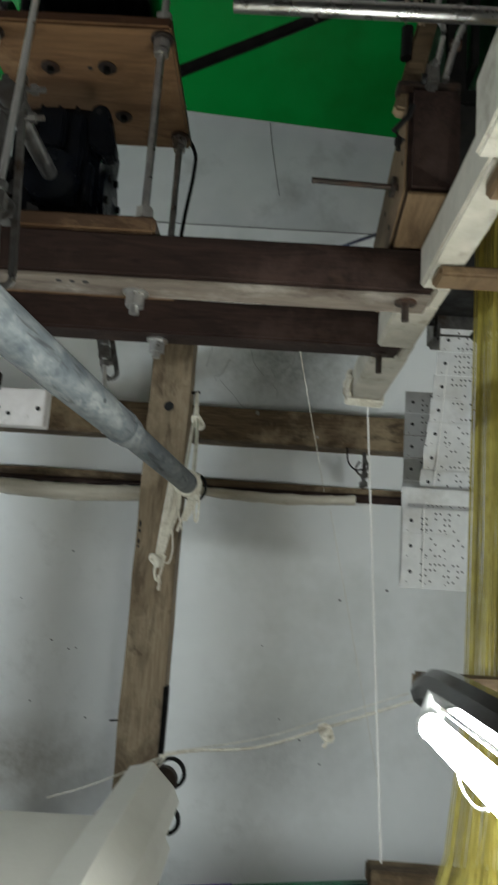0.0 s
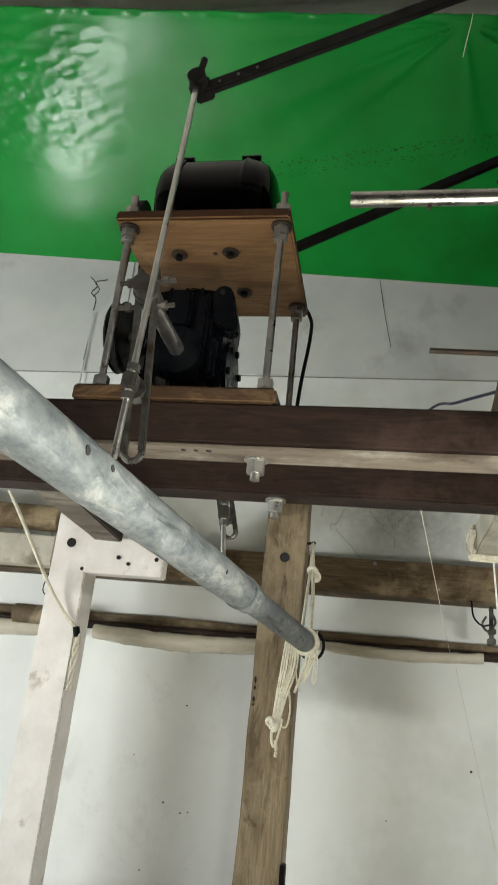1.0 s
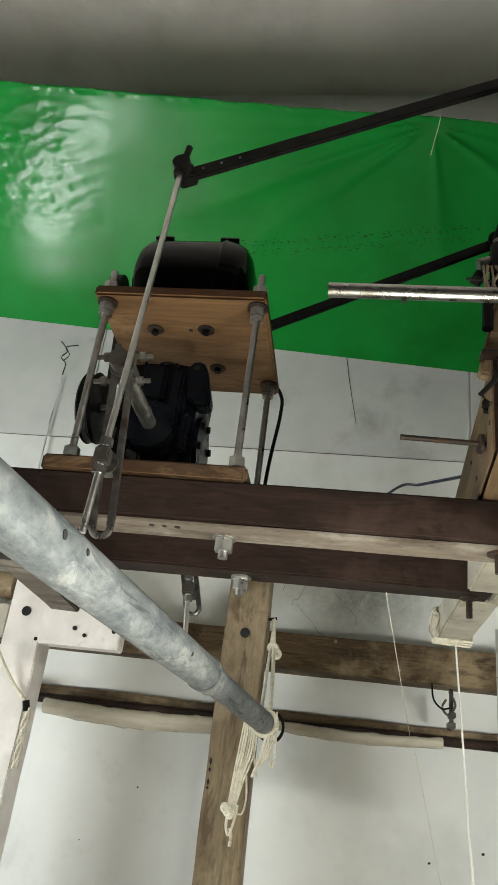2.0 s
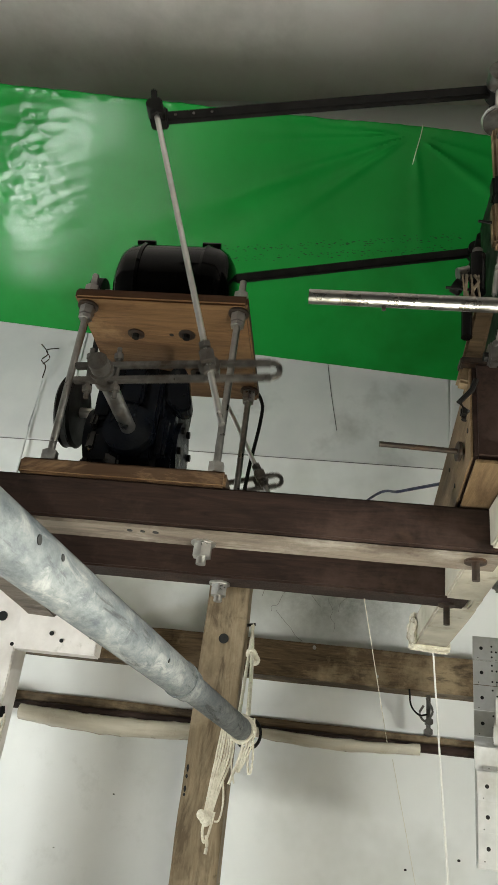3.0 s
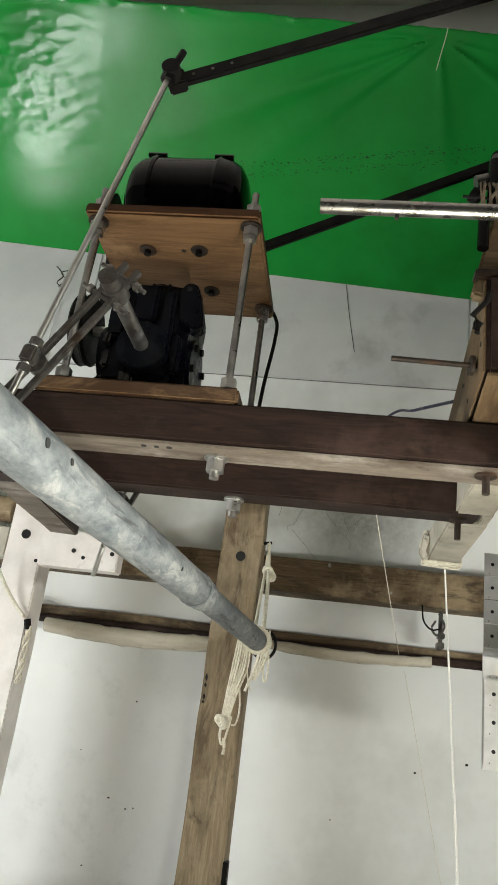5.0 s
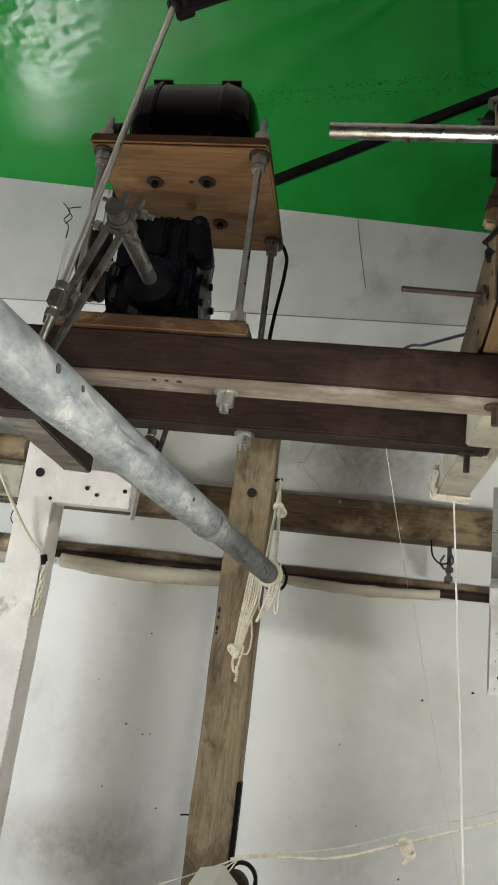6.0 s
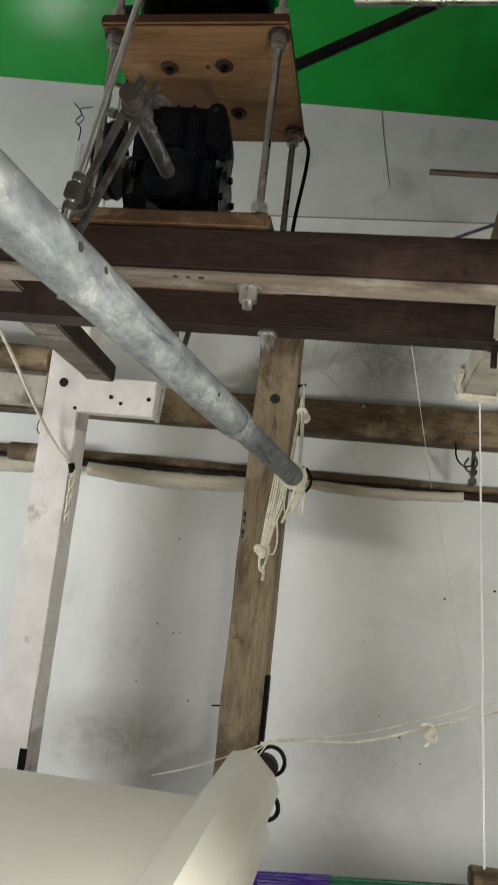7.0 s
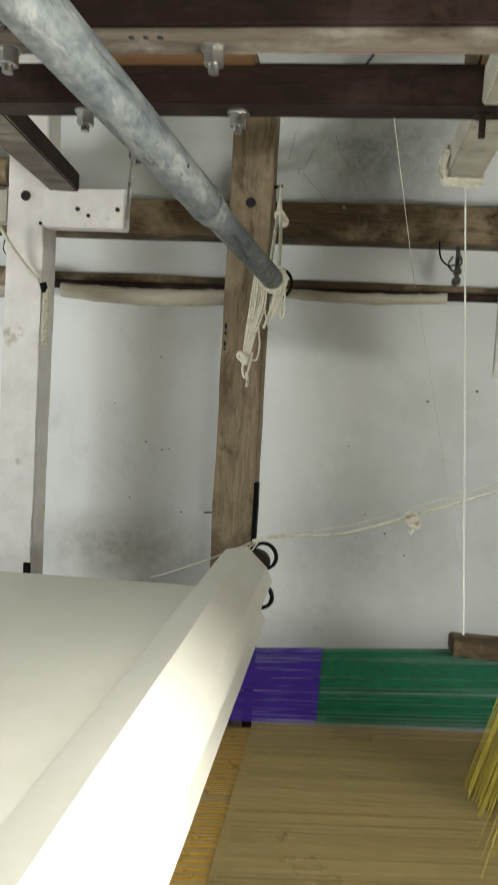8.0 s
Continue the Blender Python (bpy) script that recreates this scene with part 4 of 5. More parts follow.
machine = thing("card_machine", (0.32, 1.35, 2.335), "dark oily iron card-reading machine above the loom", "machine")
for y, x in ((1.09, 0.246), (1.61, 0.312)):
    part("upright", box(x, x + 0.03, y - 0.022 + 0.03, y + 0.01 + 0.03, 2.335, 2.99 if y < 1.3 else 3.05, 0.003), IRON, machine)
part("pivot_shaft", rod((PIVOT[0], 1.04, PIVOT[1]), (PIVOT[0], 1.13, PIVOT[1]), 0.012, 16), IRON, machine, smooth=True)
part("collar", rod((PIVOT[0], 1.05, PIVOT[1]), (PIVOT[0], 1.078, PIVOT[1]), 0.027, 22), LINK, machine, smooth=True)
part("spool", rod((0.251, 1.075, 2.845), (0.258, 1.075, 2.93), 0.0125, 18), STEEL, machine, smooth=True)
part("spool_flange", rod((0.2505, 1.075, 2.838), (0.2512, 1.075, 2.848), 0.030, 26), LINK, machine, smooth=True)
part("spool_rim", ring((0.251, 1.075, 2.846), (0.1, 0, 1), 0.030, 0.0035), STEEL, machine, smooth=True)
part("rear_shaft", rod((REAR_PIVOT[0], 1.55, REAR_PIVOT[1]), (REAR_PIVOT[0], 1.66, REAR_PIVOT[1]), 0.012, 16), IRON, machine, smooth=True)
part("side_plate", box(0.282, 0.294, 1.10, 1.40, 2.40, 2.90, 0.002), IRON, machine)
part("frame_foot", box(0.235, 1.45, 1.10, 1.50, 2.335, 2.36, 0.004), IRON, machine)
part("rear_foot", box(0.36, 1.45, 1.502, 1.916, 2.335, 2.36, 0.004), IRON, machine)
# machine's unseen bulk, carried down to the feet to shade the green sheet
part("head", box(0.352, 1.45, 1.12, 1.90, 2.362, 3.12, 0.006), IRON, machine)
part("post_plate", rough_timber(0.234, 0.262, 1.062, 1.084, 2.70, 2.815, "z", 41, 0.001), RAILWOOD, machine, "brown worn upright plate")
part("plate_bolt", hexnut((0.245, 1.060, 2.79), (0, 1, 0), 0.012, 0.006), LINK, machine)
part("dark_block", box(0.229, 0.262, 1.058, 1.086, 2.655, 2.698, 0.004), IRON, machine)
part("wood_bracket", rough_timber(0.229, 0.250, 1.064, 1.088, 2.560, 2.645, "z", 18), BLOCKWOOD, machine, "pale wooden spacer")
for z, x0, x1 in ((2.609, 0.207, 0.232), (2.592, 0.238, 0.262), (2.472, 0.155, 0.198)):
    part("cotter", rod((x0, 1.072, z), (x1, 1.074, z - 0.001), 0.0024, 6), IRON, machine)
part("damper", rod((0.205, 1.085, 2.475), (0.207, 1.085, 2.548), 0.0125, 16), ENAMEL, machine, "black damper cylinder", smooth=True)
part("damper_cap", rod((0.207, 1.085, 2.548), (0.2072, 1.085, 2.560), 0.008, 12), LINK, machine, smooth=True)
part("guide_roller", rod((0.178, 1.095, 2.515), (0.196, 1.095, 2.521), 0.0125, 18), LINK, machine, smooth=True)
part("guide_roller", rod((0.172, 1.100, 2.500), (0.184, 1.100, 2.492), 0.012, 18), IRON, machine, smooth=True)
random.seed(12)
for k in range(5):
    x = 0.181 + 0.006 * k
    tie_pts = [(x, 1.072, 2.498), (x + random.uniform(-0.006, 0.006), 1.068, 2.482), (x + random.uniform(-0.004, 0.004), 1.070, 2.465), (x + random.uniform(-0.005, 0.005), 1.070, random.uniform(2.432, 2.45))]
    part("rag_strip", strand(curve_points(tie_pts, 5), random.uniform(0.0016, 0.003), 6), TWINE, machine, "knotted brown rag strip", smooth=True)
part("link_bar", strand(curve_points([(0.262, 1.05, 2.70), (0.242, 1.05, 2.575), (0.222, 1.05, 2.445), (0.231, 1.05, 2.408), (0.222, 1.05, 2.352)], 5), 0.0042, 8), CHROME, machine, smooth=True)
part("clevis", box(0.210, 0.226, 1.042, 1.062, 2.322, 2.356, 0.003), LINK, machine)
part("clevis_nut", hexnut((0.207, 1.052, 2.335), (1, 0, 0), 0.013, 0.006), IRON, machine)
part("clevis_pin", rod((0.218, 1.036, 2.350), (0.218, 1.066, 2.350), 0.004, 10), LINK, machine, smooth=True)
part("stay", strand(curve_points([(0.262, 1.058, 2.43), (0.248, 1.058, 2.39), (0.236, 1.058, 2.338)], 5), 0.005, 8), CHROME, machine, smooth=True)
part("weight", rod((0.187, 1.082, 2.388), (0.188, 1.082, 2.436), 0.0085, 14), ENAMEL, machine, smooth=True)
side_board = rough_timber(-0.014, 0.014, -0.012, 0.012, -0.075, 0.075, "z", 43, 0.001)
bmesh.ops.transform(side_board, verts=side_board.verts, matrix=pose(0.203, 1.098, 2.385, 0, 12, 0))
part("side_board", side_board, RAILWOOD, machine, "oil-stained wooden side board")
part("base_plate", box(0.176, 0.262, 1.072, 1.10, 2.3365, 2.348, 0.002), RUST, machine)
part("trip_finger", strand([(0.196, 1.066, 2.305), (0.190, 1.066, 2.288), (0.172, 1.066, 2.266), (0.183, 1.066, 2.252), (0.178, 1.066, 2.238)], 0.0042, 8), IRON, machine)
part("finger_block", box(0.173, 0.182, 1.060, 1.072, 2.244, 2.256, 0.002), IRON, machine)
random.seed(11)
for k in range(6):
    z = 2.40 + 0.055 * k
    part("bolt_head", hexnut((0.252 + random.uniform(-0.008, 0.008), 1.066, z), (0, 1, 0), 0.015, 0.010), random.choice((IRON, LINK, RUST)), machine)

tube = thing("chrome_tube", (0.3, 0.957, 2.355), "bright chromed tube crossing above the loom", "tube")
part("shaft", rod((-0.046, 0.957, 2.3535), (5.0, 0.957, 2.352), 0.0102, 24), CHROME, tube, smooth=True)
part("drip", rod((0.055, 0.957, 2.343), (0.055, 0.957, 2.337), 0.003, 6), LINK, tube)

wbeam = thing("white_timber", (0.26, 1.2, 2.108), "white-painted timber lapped round the overhead beams, chipped", "timber")
part("near_length", rough_timber(0.226, 0.45, -0.9, 0.87, 2.108, 2.20, "y", 19, 0.002), CREAMWOOD, wbeam)
part("length", rough_timber(0.242, 0.288, 0.868, 1.219, 2.108, 2.1735, "y", 20, 0.0015), CREAMWOOD, wbeam)
part("lap", rough_timber(0.266, 0.289, 1.2195, 1.2965, 2.108, 2.1735, "y", 29, 0.001), CREAMWOOD, wbeam)
part("length", rough_timber(0.222, 0.290, 1.297, 1.503, 2.108, 2.1735, "y", 30, 0.0015), CREAMWOOD, wbeam)
part("lap", rough_timber(0.271, 0.291, 1.5035, 1.577, 2.108, 2.1735, "y", 31, 0.001), CREAMWOOD, wbeam)
part("tip", rough_timber(0.218, 0.293, 1.5775, 1.975, 2.108, 2.1735, "y", 32, 0.002), CREAMWOOD, wbeam)
for k in range(4):
    y, e = 1.90 + 0.013 * k, 0.003 * (k % 2)
    loop = [(0.2145 - e, y, 2.1045), (0.297, y + 0.006, 2.1045 - e), (0.297, y + 0.01, 2.178), (0.2145 - e, y + 0.004, 2.178), (0.2145 - e, y, 2.1045)]
    part("lashing", strand(loop, 0.0038, 6), COTTON, wbeam, smooth=True)
part("rag", cast_rag((0.214, 1.90, 2.135)), WEBBED, wbeam, "crumpled rag tied to the timber's tip", smooth=True)
for y0, z0, z1 in ((1.125, 2.090, 2.1065), (0.865, 2.085, 2.1065)):
    b_ = thing("wooden_batten", (0.5, y0, z0), "light brown wooden batten fixed under the white timber", "batten")
    part("strip", rough_timber(0.25, 1.2, y0, y0 + 0.05, z0, z1, "x", y0 * 5, 0.001), BLOCKWOOD, b_)

cord = thing("hanging_line", (0.26, 1.95, 1.6), "white nylon cord hanging from the timber's end", "cord")
part("strand", strand([(0.2655, 1.95, 2.11), (0.3, 1.95, 1.60), (0.340, 1.95, 1.0)], 0.0016, 6), CORD, cord, smooth=True)
part("strand", strand([(0.2665, 1.951, 2.11), (0.3025, 1.951, 1.60), (0.3425, 1.951, 1.0)], 0.0016, 6), CORD, cord, smooth=True)
for pts in ([(0.079, 1.56, 2.112), (0.138, 1.93, 2.02), (0.198, 2.3, 1.926)], [(0.252, 2.7, 1.918), (0.34, 2.7, 1.53), (0.446, 2.7, 1.059)]):
    th = thing("thin_thread", pts[0], "single pale thread stretched before the wall", "thread")
    part("strand", strand(pts, 0.0008, 4), COTTON, th)

# card cylinder and chain of punched cards
cyl = thing("card_cylinder", (0.6, 1.93, 2.3), "grey square card cylinder of the machine", "cylinder")
part("prism", box(0.418, 0.80, 1.918, 2.01, 2.275, 2.375, 0.008), LINK, cyl)
part("spindle", rod((0.39, 1.93, 2.325), (0.42, 1.93, 2.325), 0.012, 14), IRON, cyl, smooth=True)
strut = thing("iron_strut", (0.45, 1.75, 2.25), "grey iron strut leaning by the card cylinder", "strut")
part("bar", rod((0.455, 1.69, 2.20), (0.55, 1.69, 2.345), 0.013, 12), GALVANISED, strut, smooth=True)
chain = thing("punched_card_chain", (0.5, 1.93, 1.68), "chain of white punched cards hanging in folds", "card chain")
CARD_H = 0.0585
random.seed(7)


def punched(x0, w, y0, z0, y1, z1):
    """One card from its lower edge to its upper edge, facing the room, with punched holes."""
    bm = bmesh.new()
    lo, hi = Vector((0, y0, z0)), Vector((0, y1, z1))
    up = (hi - lo).normalized()
    nrm = Vector((1, 0, 0)).cross(up).normalized()
    if nrm.y > 0:
        nrm = -nrm
    a, b = lo + up * 0.0008, hi - up * 0.0008
    front = [bm.verts.new(v) for v in (a + Vector((x0, 0, 0)), a + Vector((x0 + w, 0, 0)), b + Vector((x0 + w, 0, 0)), b + Vector((x0, 0, 0)))]
    back = [bm.verts.new(v.co - nrm * 0.0012) for v in front]
    bm.faces.new(front)
    bm.faces.new(back[::-1])
    for k in range(4):
        bm.faces.new((front[k], back[k], back[(k + 1) % 4], front[(k + 1) % 4]))
    c = part("card", bm, CARD, chain)
    hb = bmesh.new()
    h = (hi - lo).length
    spots = [(0.02, 0.5, 0.0045)]
    for i in range(10):
        for k in range(4):
            if random.random() < 0.42:
                spots.append((0.045 + 0.0105 * i, 0.16 + 0.22 * k, 0.0025))
    spots += [(0.012, 0.1, 0.0014), (0.055, 0.06, 0.0014), (0.1, 0.06, 0.0014)]
    for dx, s, r in spots:
        p = lo + up * (h * s) + Vector((x0 + dx, 0, 0)) + nrm * 0.0006
        vs = [hb.verts.new(p + Vector((r * math.cos(t), 0, 0)) + up * (r * math.sin(t))) for t in [j * math.pi / 4 for j in range(8)]]
        hb.faces.new(vs)
    tagged(part("hole_pattern", hb, HOLE, c), kind="stuff")
    return c


for k in range(3):
    punched(0.352, 0.30, 1.90, 1.678 + CARD_H * k, 1.90, 1.678 + CARD_H * (k + 1))
punched(0.366, 0.30, 1.90, 1.856, 1.945, 1.893)
for k in range(7):
    punched(0.398 + 0.006 * k, 0.30, 1.945 - 0.004 * k, 1.894 + CARD_H * k, 1.941 - 0.004 * k, 1.894 + CARD_H * (k + 1))
for k in range(5):
    punched(0.375, 0.30, 2.04, 1.88 + CARD_H * k, 2.04, 1.88 + CARD_H * (k + 1))
for j in range(5):
    for k in range(4):
        z = 1.67 + CARD_H * k + 0.004 * j
        part("card", box(0.35 + 0.002 * j, 0.65, 1.912 + 0.011 * j, 1.9135 + 0.011 * j, z, z + CARD_H - 0.001, 0), CARD, chain)
part("lace", strand([(0.4, 1.897, 1.675), (0.4, 1.897, 1.853), (0.43, 1.94, 1.9), (0.46, 1.92, 2.29)], 0.0012, 4), CORD, chain)

# harness threads down from the machine
harness = thing("harness_threads", (0.5, 1.3, 1.7), "yellow harness threads hanging from the card machine", "thread", kind="stuff")
bm = bmesh.new()
random.seed(3)
for k in range(290):
    x = 0.368 + 0.34 * (k / 290.0) ** 1.3 + random.uniform(-0.002, 0.002)
    y = random.uniform(1.27, 1.37)
    f = 1 - 0.5 * k / 290.0
    strand([(x, y, 2.34), (x - 0.006 + random.uniform(-0.003, 0.003), y, 1.75), (x - 0.010, y, 1.50), (x - 0.035 * f, y, 1.28), (x - 0.115 * f, y, 0.999)], 0.0011, 3, bm)
for k in range(80):
    s_ = random.random()
    x = 0.350 + 0.11 * random.random()
    strand([(x, 1.20 + 0.05 * random.random(), 1.517), (x - 0.045, 1.20 - 0.10 * s_, 1.24), (x - 0.12 + 0.03 * random.random(), 1.24 - 0.32 * s_, 1.001)], 0.0006, 3, bm)
part("yarn", bm, HARNESS, harness)

# ---- white cloth and its roller ----
cloth = thing("white_cloth", (-0.6, 1.2, 1.18), "white woven cloth stretched level over a roller", "cloth")
bm = bmesh.new()
prof = [(x, 1.1895 + 0.0182 * (x + 0.262)) for x in (-2.4, -1.6, -1.0, -0.6, -0.40, -0.30, -0.262)]
ny, cols = 40, []
for x, z in prof:
    cols.append([bm.verts.new((x, -0.35 + 2.07 * k / ny + 0.004 * noise.noise(Vector((x * 4, k, 0))) * (k == ny), z + 0.0012 * noise.noise(Vector((x * 5, k * 0.25, 3))) * (x < -0.35))) for k in range(ny + 1)])
for a, b in zip(cols, cols[1:]):
    for k in range(ny):
        bm.faces.new((a[k], b[k], b[k + 1], a[k + 1]))
sheet = part("sheet", bm, CLOTH, cloth)
sol = sheet.modifiers.new("thickness", "SOLIDIFY")
sol.thickness = 0.0012


def prism_y(outline, y0, y1, n=30, wob=0.0012, seed=0):
    bm = bmesh.new()
    rings = []
    for i in range(n + 1):
        y = y0 + (y1 - y0) * i / n
        rings.append([bm.verts.new((x + wob * noise.noise(Vector((x * 30, y * 5, seed))), y, z + wob * noise.noise(Vector((z * 30, y * 5, seed + 4))))) for x, z in outline])
    m = len(outline)
    for a, b in zip(rings, rings[1:]):
        for k in range(m):
            bm.faces.new((a[k], a[(k + 1) % m], b[(k + 1) % m], b[k]))
    bm.faces.new(rings[0][::-1])
    bm.faces.new(rings[-1])
    return bm


roller = thing("cloth_roller", (-0.2, 1.0, 1.13), "faceted roller wrapped in white cloth", "roller")
part("drum", prism_y([(-0.270, 1.15), (-0.262, 1.1900), (-0.205, 1.2030), (-0.150, 1.152), (-0.133, 1.116), (-0.145, 1.090), (-0.170, 1.08), (-0.220, 1.08), (-0.258, 1.11)], -0.5, 2.115), CLOTH, roller)
part("core", rod((-0.178, 2.115, 1.160), (-0.176, 2.135, 1.162), 0.034, 20), RUST, roller, smooth=True)
part("iron_hoop", ring((-0.160, 2.130, 1.178), (0.25, 1, 0.05), 0.034, 0.0055, None, 30), IRON, roller, "black iron hoop on the roller's end", smooth=True)
roller2 = thing("cloth_roller", (-0.2, 1.0, 1.02), "second roller below, wrapped in white cloth", "roller")
part("drum", prism_y([(-0.196 + 0.056 * math.cos(a), 1.030 + 0.043 * math.sin(a)) for a in [k * math.pi / 4 for k in range(8)]], -0.5, 2.05, seed=8), CLOTH, roller2)
part("iron_hoop", ring((-0.160, 2.10, 1.078), (0.25, 1, 0.05), 0.031, 0.006, None, 30), IRON, roller2, "black iron hoop on the roller's end", smooth=True)
part("core", rod((-0.2, 2.05, 1.03), (-0.19, 2.1, 1.05), 0.022, 14), IRON, roller2, smooth=True)
side = thing("wooden_loom", (-0.22, 0.8, 0), "brown wooden side frame of the loom under the roller", "loom frame")
part("plank", rough_timber(-0.255, -0.185, -0.5, 2.06, 0.0, 0.982, "y", 23, 0.002), POSTWOOD, side)
part("bearing", box(-0.235, -0.165, 2.09, 2.115, 0.0, 1.10, 0.004), ROSEWOOD_Y, side)

# ---- warp ----
warp = thing("warp_threads", (0.3, 1.2, 1.0), "gold warp threads stretched level on a loom", "thread", kind="stuff")
bm = bmesh.new()
random.seed(5)
for k in range(1500):
    y = -0.25 + 1.745 * k / 1500
    z = 1.0 + random.uniform(-0.0005, 0.0005)
    strand([(-0.105, y + 0.0135, z), (0.45, y + 0.18 * 0.57 + random.uniform(-0.0006, 0.0006), z), (1.6, y + 0.18 * 1.72, 1.0)], 0.00052, 3, bm)
part("yarn", bm, GOLD, warp)
tissue = thing("gold_cloth", (-0.13, 0.6, 0.995), "woven gold cloth at the edge of the warp", "cloth")
def fan(bm):
    for v in bm.verts:
        v.co.y += 0.18 * (v.co.x + 0.12)
    return bm


part("band", fan(box(-0.19, -0.095, -0.3, 1.49, 0.9935, 0.997, 0.001)), GOLDCLOTH, tissue)
for k in range(150):
    y = 1.482 - 0.0056 * k - 0.0012 * (k % 3)
    part("weft_rib", fan(box(-0.19, -0.096, y, y + 0.0022, 0.9965, 0.9982, 0)), BROWNCLOTH if k % 3 == 0 or 40 < k < 44 else GOLDCLOTH, tissue)
under = thing("breast_cloth", (0.5, 0.6, 0.95), "dull brown woven layer below the gold threads", "cloth")
part("sheet", fan(box(-0.19, 1.6, -0.3, 1.49, 0.980, 0.985, 0.001)), BROWNCLOTH, under)
for nm, mt, xa, xb, lab in (("purple_warp", PURPLE, -0.19, 0.012, "purple stretch of warp threads at the far edge"), ("green_warp", GREENYARN, 0.010, 1.6, "green stretch of warp threads at the far edge")):
    w_ = thing(nm, (xa, 1.7, 1.0), lab, "thread", kind="stuff")
    bm = bmesh.new()
    random.seed(9)
    for k in range(310):
        s = random.random()
        y = 1.505 + 0.345 * (s if k % 3 else 0.12 + 0.7 * s)
        z0 = 1.005 + 0.02 * (y - 1.5) / 0.4 + random.uniform(-0.004, 0.004)
        ya, yb = y + (0.18 + 0.12 * (y - 1.5) / 0.4) * (xa + 0.1), y + (0.18 + 0.12 * (y - 1.5) / 0.4) * (xb + 0.1)
        strand([(xa, ya, z0), (xb, yb, z0 + random.uniform(-0.004, 0.004))], 0.0008, 3, bm)
    part("yarn", bm, mt, w_)

# ---- rope with a knot, from the roller's end ----
line = thing("cotton_rope", (0.2, 2.04, 1.33), "thin off-white rope with a knot, stretched before the wall", "rope")
part("line", strand(curve_points([(-0.19, 2.10, 1.222), (-0.10, 2.09, 1.243), (0.05, 2.06, 1.268), (0.208, 2.04, 1.327), (0.381, 2.00, 1.40), (0.47, 1.85, 1.46), (0.40, 1.35, 1.55)], 8), 0.0034, 6), COTTON, line, smooth=True)
for e in ((-0.506, 2.3, 1.049), (-0.36, 2.22, 1.04), (-0.29, 2.18, 1.0)):
    part("tail", strand(curve_points([(-0.17, 2.095, 1.228), (0.5 * (e[0] - 0.19), 2.14, 0.5 * (e[2] + 1.225)), e], 6), 0.0016, 5), COTTON, line)
part("second_line", strand(curve_points([(-0.18, 2.10, 1.230), (0.05, 2.075, 1.284), (0.208, 2.055, 1.345), (0.40, 2.01, 1.425)], 8), 0.0012, 5), COTTON, line)
for k in range(4):
    part("knot", ring((0.206 + 0.003 * k, 2.037, 1.327 - 0.006 * k), (math.sin(2 * k), 1, math.cos(3 * k)), 0.011, 0.006, None, 14), COTTON, line, smooth=True)
part("knot_tail", strand([(0.208, 2.035, 1.325), (0.214, 2.03, 1.30), (0.205, 2.03, 1.285)], 0.005, 6), COTTON, line)

shelf = thing("loom_rail", (0.6, 1.9, 1.05), "brown wooden cross rail of the loom", "rail")
part("rail", rough_timber(0.305, 1.5, 1.9, 1.97, 1.03, 1.068, "x", 25, 0.002), RAILWOOD, shelf)
part("leg", rough_timber(1.3, 1.38, 1.9, 1.97, 0.0, 1.03, "z", 26, 0.002), RAILWOOD, shelf)
sley = thing("loom_rail", (0.5, 1.2, 1.53), "worn wooden rail beside the tube lamp", "rail")
part("rail", rough_timber(0.254, 0.46, 1.2, 1.26, 1.515, 1.552, "x", 27, 0.002), RAILWOOD, sley)
part("leg", rough_timber(0.40, 0.46, 1.2, 1.26, 0.0, 1.515, "z", 28, 0.002), RAILWOOD, sley)

# ---- cracks in the plaster above the wall beam ----
random.seed(31)
for x, z, drift in ((-0.19, 2.50, 0.02), (-0.13, 2.44, -0.05), (-0.06, 2.49, 0.06), (0.02, 2.42, 0.03), (0.10, 2.46, -0.04), (-0.16, 2.36, 0.07)):
    pts = [(x, WALL_Y - 0.0006, z)]
    for k in range(5):
        px_, _, pz_ = pts[-1]
        pts.append((px_ + drift * 0.2 + random.uniform(-0.014, 0.014), WALL_Y - 0.0006, pz_ - random.uniform(0.008, 0.030)))
    tagged(part("crack", crack(pts, 0.0005), BARE), "hairline crack in the stained plaster", "crack", kind="structure")
for x, z, r in ((-0.66, 1.42, 0.0035), (-0.60, 1.395, 0.003), (-0.575, 1.40, 0.0025), (-0.78, 1.55, 0.002), (-0.52, 1.18, 0.003), (-0.71, 1.22, 0.0025), (0.12, 1.22, 0.0025), (0.26, 1.09, 0.003), (0.19, 1.16, 0.0035)):
    tagged(fleck(None, "plaster_chip", x, WALL_Y - 0.004, z, r * 1.6, r, x * 13), "small dark chip in the plaster", "chip", kind="structure")

# ---- tube lamps ----
def tube_lamp(a, b, up, material, label, r=0.0135):
    a, b, up = Vector(a), Vector(b), Vector(up)
    d = (b - a).normalized()
    l = thing("tube_lamp", (a + b) / 2, label, "lamp", "tube lamps")
    part("tube", rod(a, b, r, 18), material, l, "glowing white tube", smooth=True)
    for e, s in ((a, -1), (b, 1)):
        part("end_cap", rod(e, e + d * 0.022 * s, r * 1.1, 16), CAP, l, smooth=True)
        part("socket", rod(e + d * 0.022 * s - up * 0.004, e + d * 0.022 * s + up * 0.05, 0.010, 10), CAP, l, smooth=True)
    return l


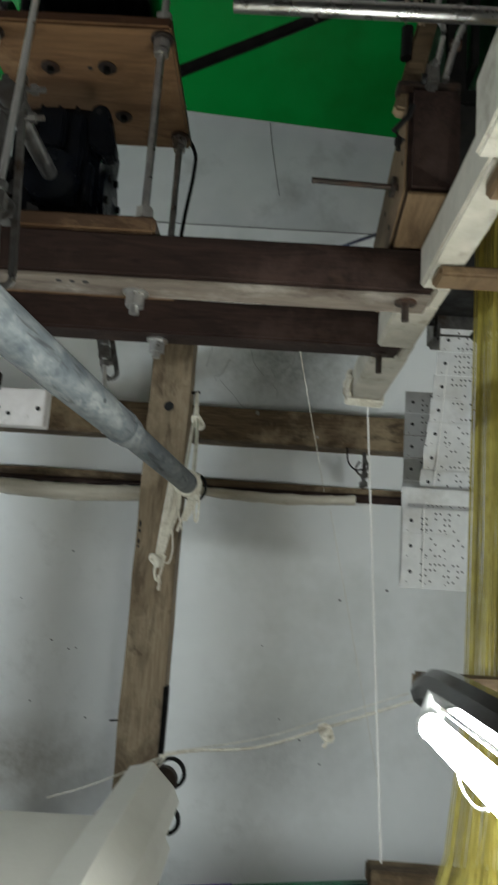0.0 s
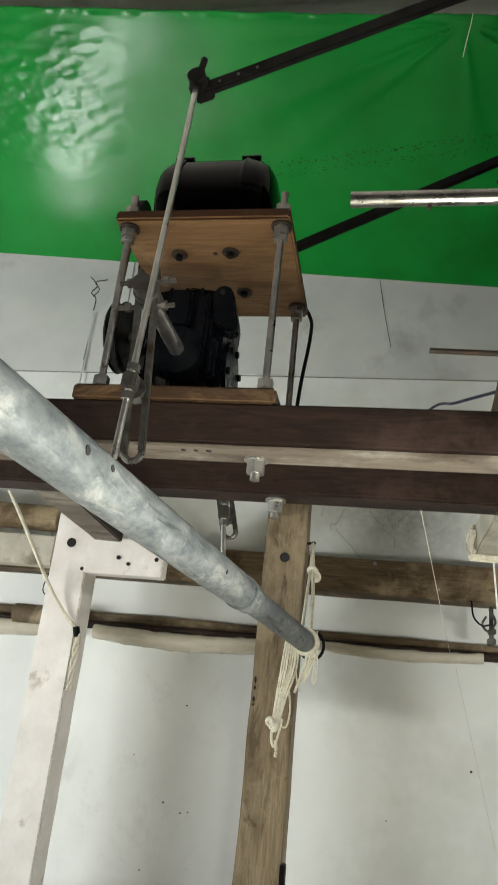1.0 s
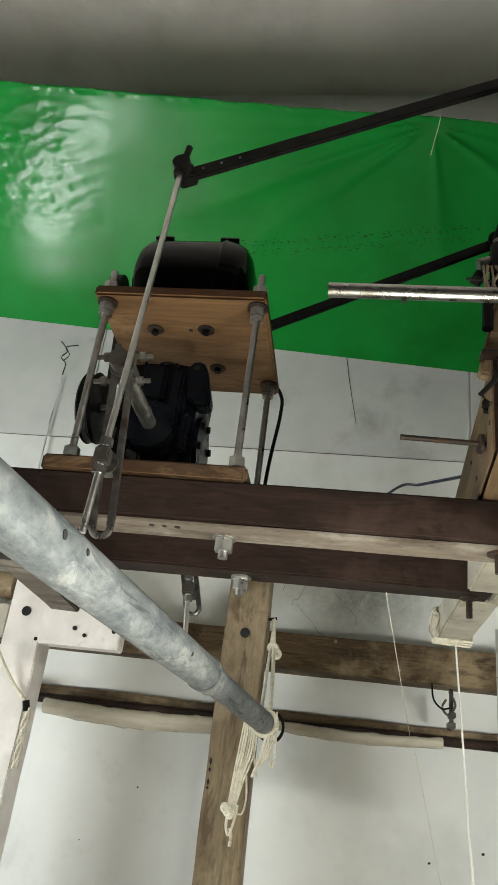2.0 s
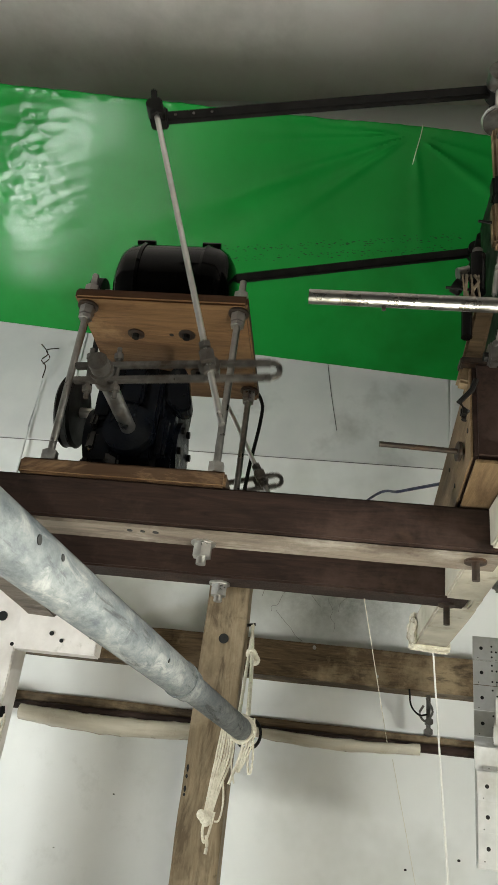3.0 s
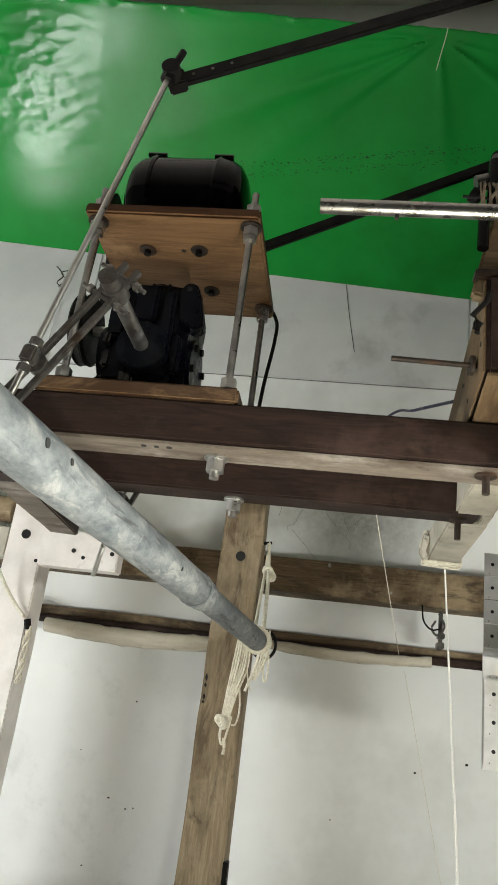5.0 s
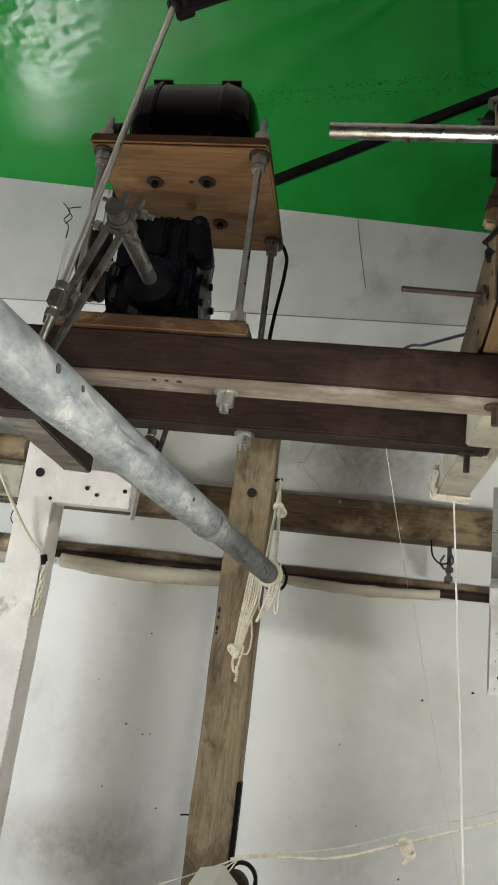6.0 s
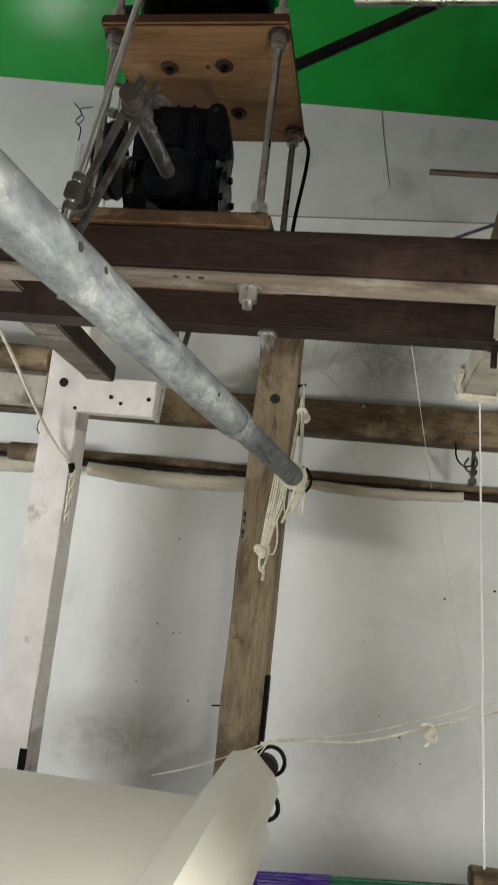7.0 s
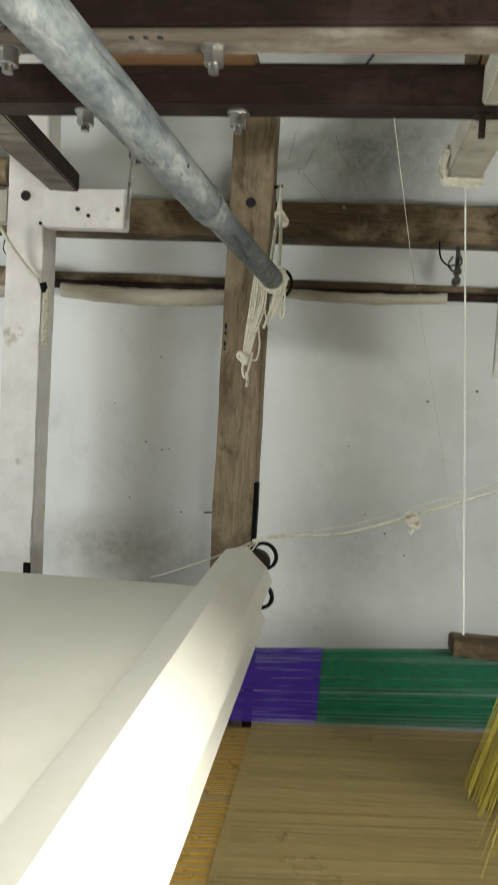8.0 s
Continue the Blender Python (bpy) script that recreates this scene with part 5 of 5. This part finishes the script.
lamp = tube_lamp((0.209, 0.4, 1.519), (0.226, 1.0, 1.519), (0.5, 0, 0.85), TUBE_GLOW, "lit white tube lamp under a black batten")
part("batten", strand(curve_points([(0.229, 0.34, 1.560), (0.236, 0.55, 1.559), (0.243, 0.8, 1.558), (0.250, 1.06, 1.554), (0.252, 1.15, 1.537)], 6), 0.021, 10), ENAMEL, lamp, "black plastic-wrapped batten", smooth=True)
part("wire", strand(curve_points([(0.212, 0.84, 1.507), (0.2125, 0.825, 1.500), (0.213, 0.80, 1.497), (0.212, 0.775, 1.500), (0.210, 0.75, 1.507)], 6), 0.0011, 6), CORD, lamp, "white loop of flex", smooth=True)
part("end_holder", rod((0.226, 1.022, 1.519), (0.240, 1.035, 1.548), 0.013, 14), CAP, lamp, smooth=True)
part("reflector", strand([(0.2235, 0.4, 1.5390), (0.240, 1.02, 1.5380)], 0.004, 8), LINK, lamp, smooth=True)
for y in (0.45, 0.8):
    part("hanger", rod((0.24, y, 1.575), (0.24, y, 2.108), 0.002, 6), IRON, lamp)

lamp2 = tube_lamp((-2.65, 0.5, 1.6), (-2.65, 1.7, 1.6), (0, 0, 1), ROOM_GLOW, "lit white tube lamp over the neighbouring loom")
part("batten", box(-2.663, -2.637, 0.46, 1.74, 1.655, 1.69, 0.004), CAP, lamp2)
for y in (0.7, 1.5):
    part("hanger", rod((-2.65, y, 1.69), (-2.65, y, CEIL_Z), 0.003, 6), IRON, lamp2)
# added fill tube, out of view, to brighten the wall and the roller
fill_lamp = tube_lamp((1.55, -0.1, 1.5), (1.55, 1.1, 1.5), (0, 0, 1), FILL_GLOW, "unseen white tube lamp added as fill beyond the loom")
part("batten", box(1.537, 1.563, -0.14, 1.14, 1.555, 1.59, 0.004), CAP, fill_lamp)
for y in (0.0, 1.0):
    part("hanger", rod((1.55, y, 1.59), (1.55, y, CEIL_Z), 0.003, 6), IRON, fill_lamp)


# ---- what moves: the drive turns the cranks once, the rods lift the levers ----
TURN = [(0.0, -86), (1.0, -86), (2.0, -86), (2.2, -86), (2.3, -82), (2.4, -73), (2.5, -61), (2.6, -48), (2.7, -35), (2.8, -22), (2.9, -9), (3.0, 5), (3.1, 18), (3.2, 31),
        (3.3, 44), (3.4, 57), (3.5, 69), (3.6, 82), (3.7, 95), (3.8, 107), (3.9, 120), (4.0, 132), (4.1, 143), (4.2, 154), (4.3, 167), (4.4, 181), (4.5, 194), (4.6, 205),
        (4.7, 214), (4.8, 223), (4.9, 231), (5.0, 238), (5.2, 246), (5.4, 249), (5.8, 250), (6.5, 250), (8.0, 250)]


def linkage(theta, reach, rod_length, lever_length, at):
    """Pin and lever end in the plane of the drive, from the crank's angle."""
    a = radians(theta)
    pin = Vector((HUB[0] + reach * math.cos(a), HUB[1] + reach * math.sin(a)))
    d = Vector(at) - pin
    along = (rod_length ** 2 - lever_length ** 2 + d.length ** 2) / (2 * d.length)
    high = math.sqrt(max(0.0, rod_length ** 2 - along ** 2))
    u = d.normalized()
    return pin, pin + u * along + Vector((-u.y, u.x)) * high


def motions():
    for crank, push, lever, ys, reach, rl, ll, at, lead in ((crank_f, rod_f, lever_f, (1.105, 1.068, 1.092), 0.168, 0.562, 0.63, PIVOT, 0), (crank_r, rod_r, lever_r, (1.62, 1.583, 1.607), 0.22, 0.582, 0.765, REAR_PIVOT, 10)):
        c_rows, p_rows, l_rows = [], [], []
        for t, theta in TURN:
            theta += lead
            pin, end = linkage(theta, reach, rl, ll, at)
            d = end - pin
            c_rows.append((t, pose(HUB[0], ys[0], HUB[1], 0, -theta, 0)))
            p_rows.append((t, pose(pin.x, ys[1], pin.y, 0, math.degrees(math.atan2(d.x, d.y)), 0)))
            l_rows.append((t, pose(at[0], ys[2], at[1], 0, math.degrees(math.asin((end.y - at[1]) / ll)), 0)))
        walk(crank, c_rows)
        walk(push, p_rows)
        walk(lever, l_rows)


motions()
